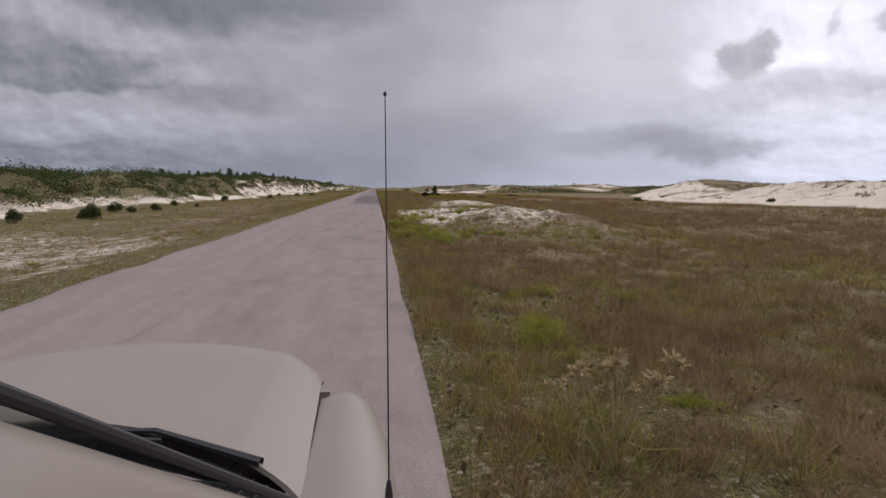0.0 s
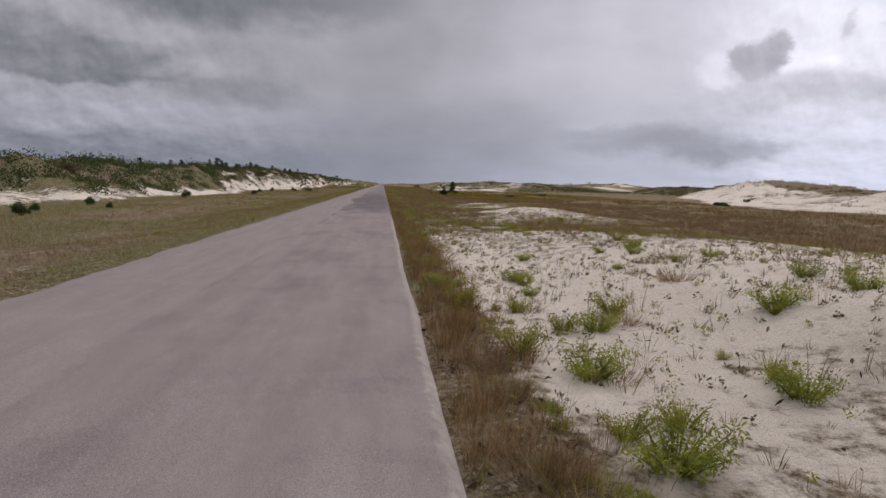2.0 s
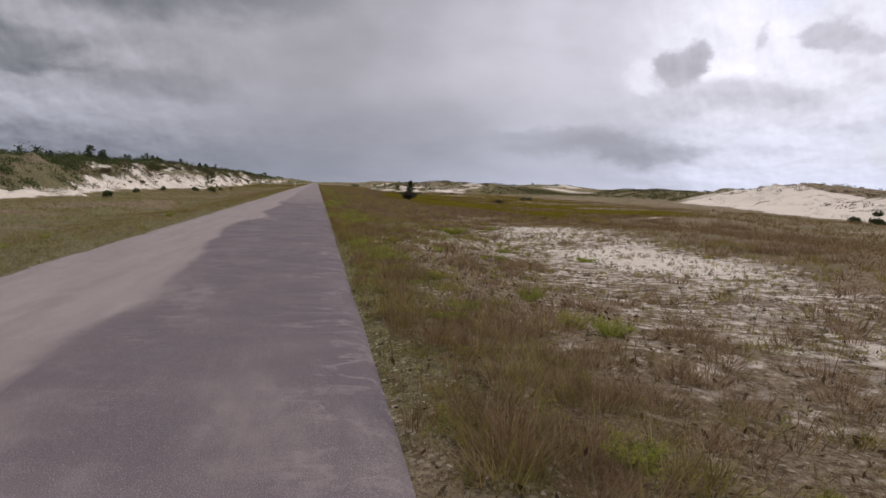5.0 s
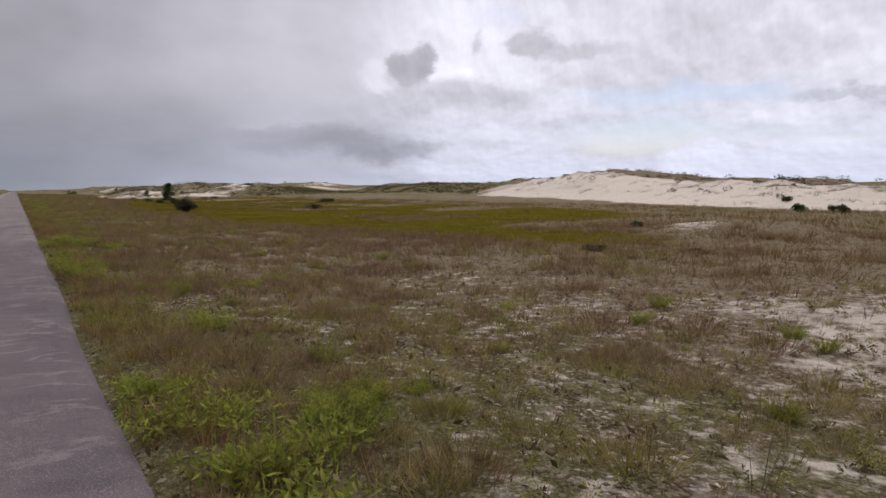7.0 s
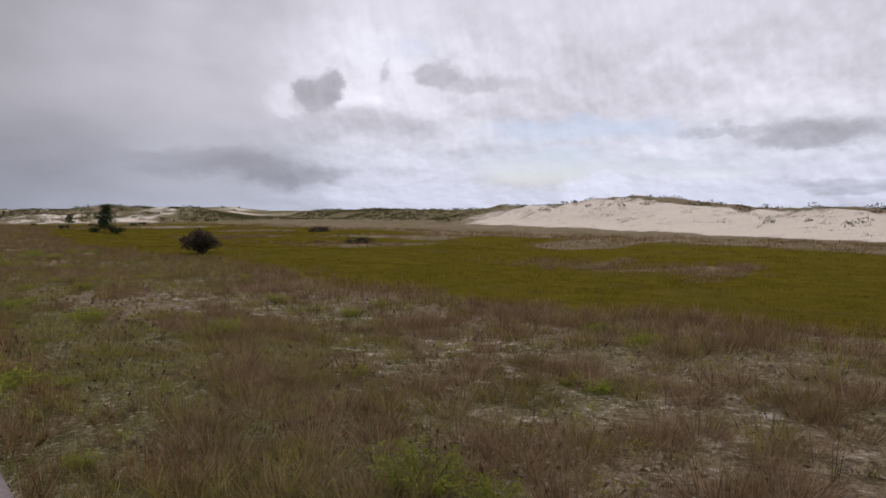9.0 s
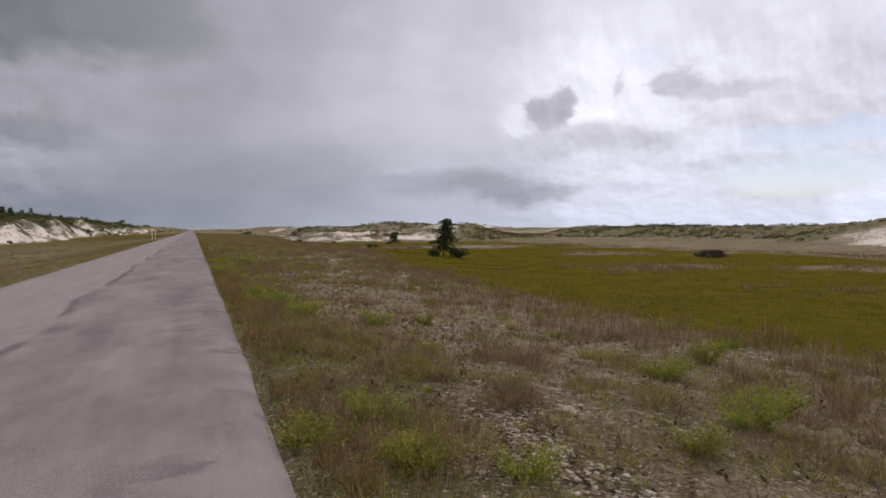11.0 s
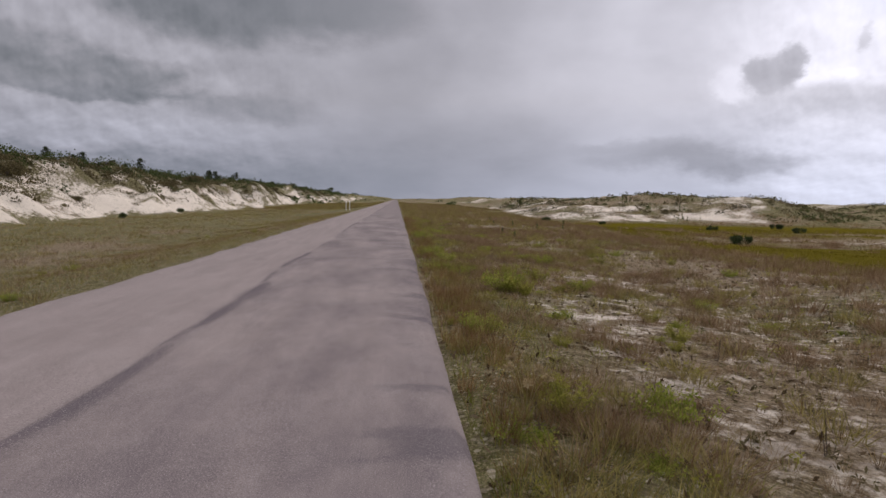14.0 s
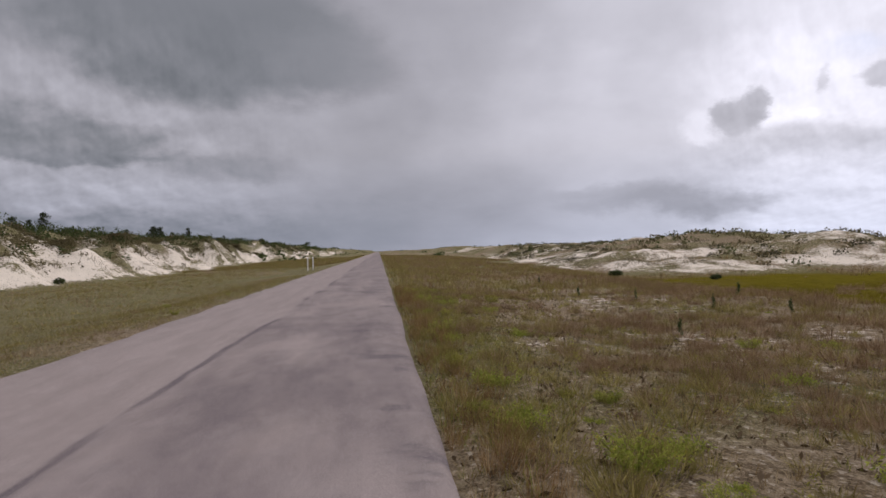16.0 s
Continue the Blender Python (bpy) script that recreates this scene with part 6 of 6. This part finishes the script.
def build_car():
    car = thing("car", "beige four-wheel-drive car on the asphalt lane", "car")
    glass = glass_material()

    def hood(u, v):
        s = 2 * u - 1
        yr, yf = 1.53 - 0.28 * s ** 2, 2.48 - 0.10 * s ** 2 - 0.16 * s ** 6
        crease = 0.006 * np.exp(-((np.abs(s) - 0.78) / 0.05) ** 2)
        return 0.665 * s * (1 - 0.05 * v), yr + (yf - yr) * v, 1.135 - 0.008 * v - 0.055 * v ** 12 - 0.05 * s ** 2 - 0.035 * s ** 12 + crease

    smooth_part("hood", slab(hood, 41, 31, 0.012), M_PAINT, car, "dull beige painted hood")
    for side in (1, -1):
        def fender(u, v, side=side):
            y = 0.93 + 1.30 * v
            xo = 0.865 - 0.085 * np.clip((y - 1.2) / 0.9, 0, 2) ** 2
            xi = 0.671 - 0.032 * v
            a = np.clip(u / 0.45, 0, 1)
            b = np.clip((u - 0.45) / 0.55, 0, 1)
            fall = 0.22 * sstep(y, 1.93, 2.26)
            top = 1.055 - 0.035 * np.clip((y - 1.2) / 0.9, -0.3, 2) + 0.022 * np.sin(np.pi * a) - 0.03 * a ** 4 - fall
            x = xi + (xo - xi) * a ** 0.9 + 0.02 * np.sin(np.pi * b * 0.8)
            return side * x, y, top - b ** 1.3 * (top - 0.62)

        vf = slab(fender, 25, 29, 0.01)
        smooth_part("fender", vf if side > 0 else (vf[0], vf[1][:, ::-1]), M_PAINT, car)
        # added black strip: the shadow line of the seam as a solid
        brick_part("fender_gap", (0.005, 0.86, 0.03), (side * 0.668, 1.66, 0.975), M_BLACK, car, "thin black strip standing in for the shadow line beside the hood", 0.002, (-1.5, 0, side * 1.2))

        def door(u, v, side=side):
            y = 0.925 - 1.08 * v
            z = 0.40 + 0.66 * u
            return side * (0.835 + 0.045 * np.sin(np.pi * np.clip(u * 0.9 + 0.08, 0, 1)) - 0.03 * u ** 4), y, z

        for name, shift, long in (("front_door", 0.0, 1.0), ("rear_door", -1.09, 0.85)):
            v0, f0 = slab(lambda u, v: door(u, v * long), 13, 9, 0.03)
            v0 = v0 + [0, shift, 0]
            d = smooth_part(name, (v0, f0 if side < 0 else f0[:, ::-1]), M_PAINT, car)
            brick_part("door_handle", (0.02, 0.14, 0.03), (side * 0.885, shift + 0.95 - 1.08 * long + 0.14, 0.93), M_BLACK, d, "black door handle", 0.008)

        def quarter(u, v, side=side):
            y = -1.09 - 0.945 + 0.925 - 0.66 - 0.0 * v - 0.62 * v + 0.66
            return side * (0.83 + 0.045 * np.sin(np.pi * np.clip(u * 0.9 + 0.08, 0, 1)) - 0.03 * u ** 4 - 0.05 * v ** 3), y + 0.0 * u, 0.40 + 0.66 * u

        vq, fq = slab(quarter, 13, 7, 0.03)
        smooth_part("quarter_panel", (vq, fq if side < 0 else fq[:, ::-1]), M_PAINT, car)
        # windscreen pillar with its rubber strip
        lo, hi = np.array([side * 0.675, 1.16, 1.07]), np.array([side * 0.56, 0.17, 1.70])
        out = np.array([side * 0.05, -0.075, -0.02])

        def pillar(u, v, lo=lo, hi=hi, out=out):
            p = lo + (hi - lo) * v[..., None] + out * (u * (1.25 - 0.35 * v))[..., None] * 1.0
            p[..., 2] += 0.012 * np.sin(np.pi * u)
            return p[..., 0], p[..., 1], p[..., 2]

        vp, fp = slab(pillar, 9, 12, -0.03 * side)
        pil = smooth_part("windscreen_pillar", (vp, fp if side < 0 else fp[:, ::-1]), M_PAINT, car)
        smooth_part("rubber_strip", tube([lo + [side * 0.006, 0.006, 0.012], (lo + hi) / 2 + [side * 0.006, 0.006, 0.012], hi + [side * 0.006, 0.006, 0.012]], [0.008, 0.0065, 0.006], 8), M_RUBBER, pil, "black rubber windscreen strip")
        # side windows and posts
        for y0, y1 in ((0.66, -0.15), (-0.24, -0.98), (-1.08, -1.68)):
            def pane(u, v, side=side, y0=y0, y1=y1):
                front = 0.66 * (y0 > 0.5)
                y = y0 - front * v * 0.72 * (1 - u) + (y1 - y0 + front * v * 0.72 * 0) * u
                return side * (0.815 - 0.24 * v), y, 1.07 + 0.60 * v

            vg, fg = slab(pane, 5, 5, 0.005)
            smooth_part("side_window", (vg, fg if side < 0 else fg[:, ::-1]), glass, car, "dark side window glass")
        for y in (-0.195, -1.03, -1.72):
            smooth_part("roof_post", tube([[side * 0.815, y, 1.06], [side * 0.70, y, 1.36], [side * 0.565, y, 1.70]], [0.045, 0.045, 0.04], 8), M_PAINT, car)

    def roof(u, v):
        s = 2 * u - 1
        return 0.60 * s, 0.16 - 1.92 * v, 1.76 - 0.035 * s ** 2 - 0.06 * np.abs(s) ** 8 - 0.03 * (2 * v - 1) ** 4

    smooth_part("roof", slab(roof, 25, 17, 0.03), M_PAINT, car)

    def screen(u, v):
        s = 2 * u - 1
        return s * (0.66 - 0.11 * v), (1.36 - 0.20 * s ** 2) * (1 - v) + (0.20 - 0.03 * s ** 2) * v, 1.09 + 0.63 * v

    smooth_part("windscreen", slab(screen, 21, 13, 0.006), glass, car, "clear windscreen glass")

    def rear(u, v):
        s = 2 * u - 1
        return s * (0.80 - 0.24 * sstep(v, 0.5, 1.0)), -1.72 - 0.0 * u + 0.06 * v ** 2, 0.40 + 1.34 * v

    vr, fr = slab(rear, 13, 13, 0.03)
    tail = smooth_part("tailgate", (vr, fr[:, ::-1]), M_PAINT, car)
    brick_part("rear_window", (1.05, 0.012, 0.42), (0, -1.745, 1.40), glass, tail, "dark rear window", 0.004, (-6, 0, 0))
    # cowl under the windscreen: a black well with thin vanes
    def cowl(u, v):
        s = 2 * u - 1
        return s * 0.655, 1.535 - 0.28 * s ** 2 - 0.10 * (1 - v), 1.093 - 0.05 * s ** 2 - 0.02 * np.sin(np.pi * v)

    grille = smooth_part("cowl_panel", slab(cowl, 31, 5, 0.012), M_BLACK, car, "black ventilated cowl panel")
    for i in range(40):
        s = -0.93 + 1.86 * i / 39
        brick_part("cowl_vane", (0.005, 0.07, 0.018), (s * 0.655, 1.48 - 0.28 * s ** 2, 1.096 - 0.05 * s ** 2), M_RUBBER, grille, "", 0.001, (0, 0, -s * 20))
    for cx, ang in ((0.12, 16), (-0.5, 10)):
        w = smooth_part("wiper_arm", tube([[cx + 0.45, 1.33, 1.10], [cx + 0.2, 1.42, 1.145], [cx - 0.15, 1.43, 1.15]], [0.012, 0.008, 0.005], 6), M_BLACK, car, "black wiper arm")
        smooth_part("wiper_blade", tube([[cx + 0.22, 1.40, 1.13], [cx - 0.05, 1.42, 1.14], [cx - 0.40, 1.40, 1.15]], [0.006, 0.008, 0.006], 6), M_RUBBER, w)
    # nose
    brick_part("front_panel", (1.30, 0.10, 0.36), (0, 2.28, 0.80), M_PAINT, car, "", 0.04)
    gr = brick_part("radiator_grille", (0.70, 0.05, 0.20), (0, 2.39, 0.90), M_BLACK, car, "black radiator grille", 0.015)
    for i in range(9):
        brick_part("grille_bar", (0.018, 0.02, 0.19), (-0.30 + 0.075 * i, 2.42, 0.90), M_CHROME, gr, "", 0.004)
    for sx in (-1, 1):
        hl = brick_part("headlight", (0.20, 0.06, 0.15), (sx * 0.50, 2.39, 0.90), M_LAMP, car, "clear square headlight", 0.02)
        brick_part("indicator", (0.20, 0.05, 0.05), (sx * 0.50, 2.39, 0.78), M_AMBER, hl, "amber indicator glass", 0.01)
        brick_part("tail_light", (0.12, 0.04, 0.26), (sx * 0.72, -1.745, 0.90), M_RED, car, "red tail light", 0.012)
        brick_part("sill", (0.10, 2.2, 0.12), (sx * 0.80, -0.15, 0.36), M_BLACK, car, "", 0.03)
    brick_part("front_bumper", (1.60, 0.14, 0.16), (0, 2.44, 0.56), M_BLACK, car, "black front bumper", 0.04)
    brick_part("rear_bumper", (1.60, 0.14, 0.16), (0, -1.80, 0.52), M_BLACK, car, "black rear bumper", 0.04)
    brick_part("underbody", (1.40, 3.9, 0.22), (0, 0.30, 0.46), M_BLACK, car, "", 0.06)
    brick_part("dashboard", (1.24, 0.45, 0.22), (0, 0.95, 0.98), M_SEAT, car, "dark dashboard", 0.06)
    for sx in (-0.36, 0.36):
        st = brick_part("seat", (0.50, 0.52, 0.22), (sx, -0.20, 0.72), M_SEAT, car, "dark cloth seat", 0.07)
        brick_part("seat_back", (0.48, 0.16, 0.66), (sx, -0.50, 1.08), M_SEAT, st, "", 0.06, (-12, 0, 0))
    for sx in (-1, 1):
        for y in (1.62, -1.15):
            w = new("wheel")
            w.parent = car
            tyre = ring_part("tyre", [(-0.10, 0.21), (-0.11, 0.30), (-0.085, 0.352), (0.085, 0.352), (0.11, 0.30), (0.10, 0.21)], 28, M_RUBBER, w, "black road tyre")
            ring_part("rim", [(-0.09, 0.001), (-0.09, 0.20), (-0.095, 0.213), (0.095, 0.213), (0.09, 0.20), (0.05, 0.17), (0.05, 0.07), (0.075, 0.05), (0.075, 0.001)], 24, M_STEEL, w, "grey steel rim")
            w.matrix_basis = pose(sx * 0.715, y, 0.354, 0, 0, 0 if sx > 0 else 180)
    # radio antenna on the front wing
    an = new("antenna")
    an.parent = car
    an["label"] = "thin black radio antenna with a ball tip"
    ax, ay = 0.846, 1.22
    smooth_part("antenna_base", tube([[ax, ay, 1.02], [ax, ay, 1.075], [ax, ay, 1.10]], [0.011, 0.008, 0.004], 8), M_BLACK, an)
    smooth_part("mast", tube([[ax, ay, 1.08], [ax - 0.002, ay, 1.4], [ax - 0.004, ay - 0.005, 1.66], [ax - 0.006, ay - 0.01, 1.88]], [0.0019, 0.0016, 0.0013, 0.001], 8), M_BLACK, an)
    smooth_part("tip", tube([[ax - 0.006, ay - 0.01, 1.875], [ax - 0.006, ay - 0.01, 1.8795], [ax - 0.006, ay - 0.01, 1.884]], [0.002, 0.0042, 0.002], 8), M_BLACK, an)
    car.matrix_basis = pose(-0.79, 0, 0)


build_car()
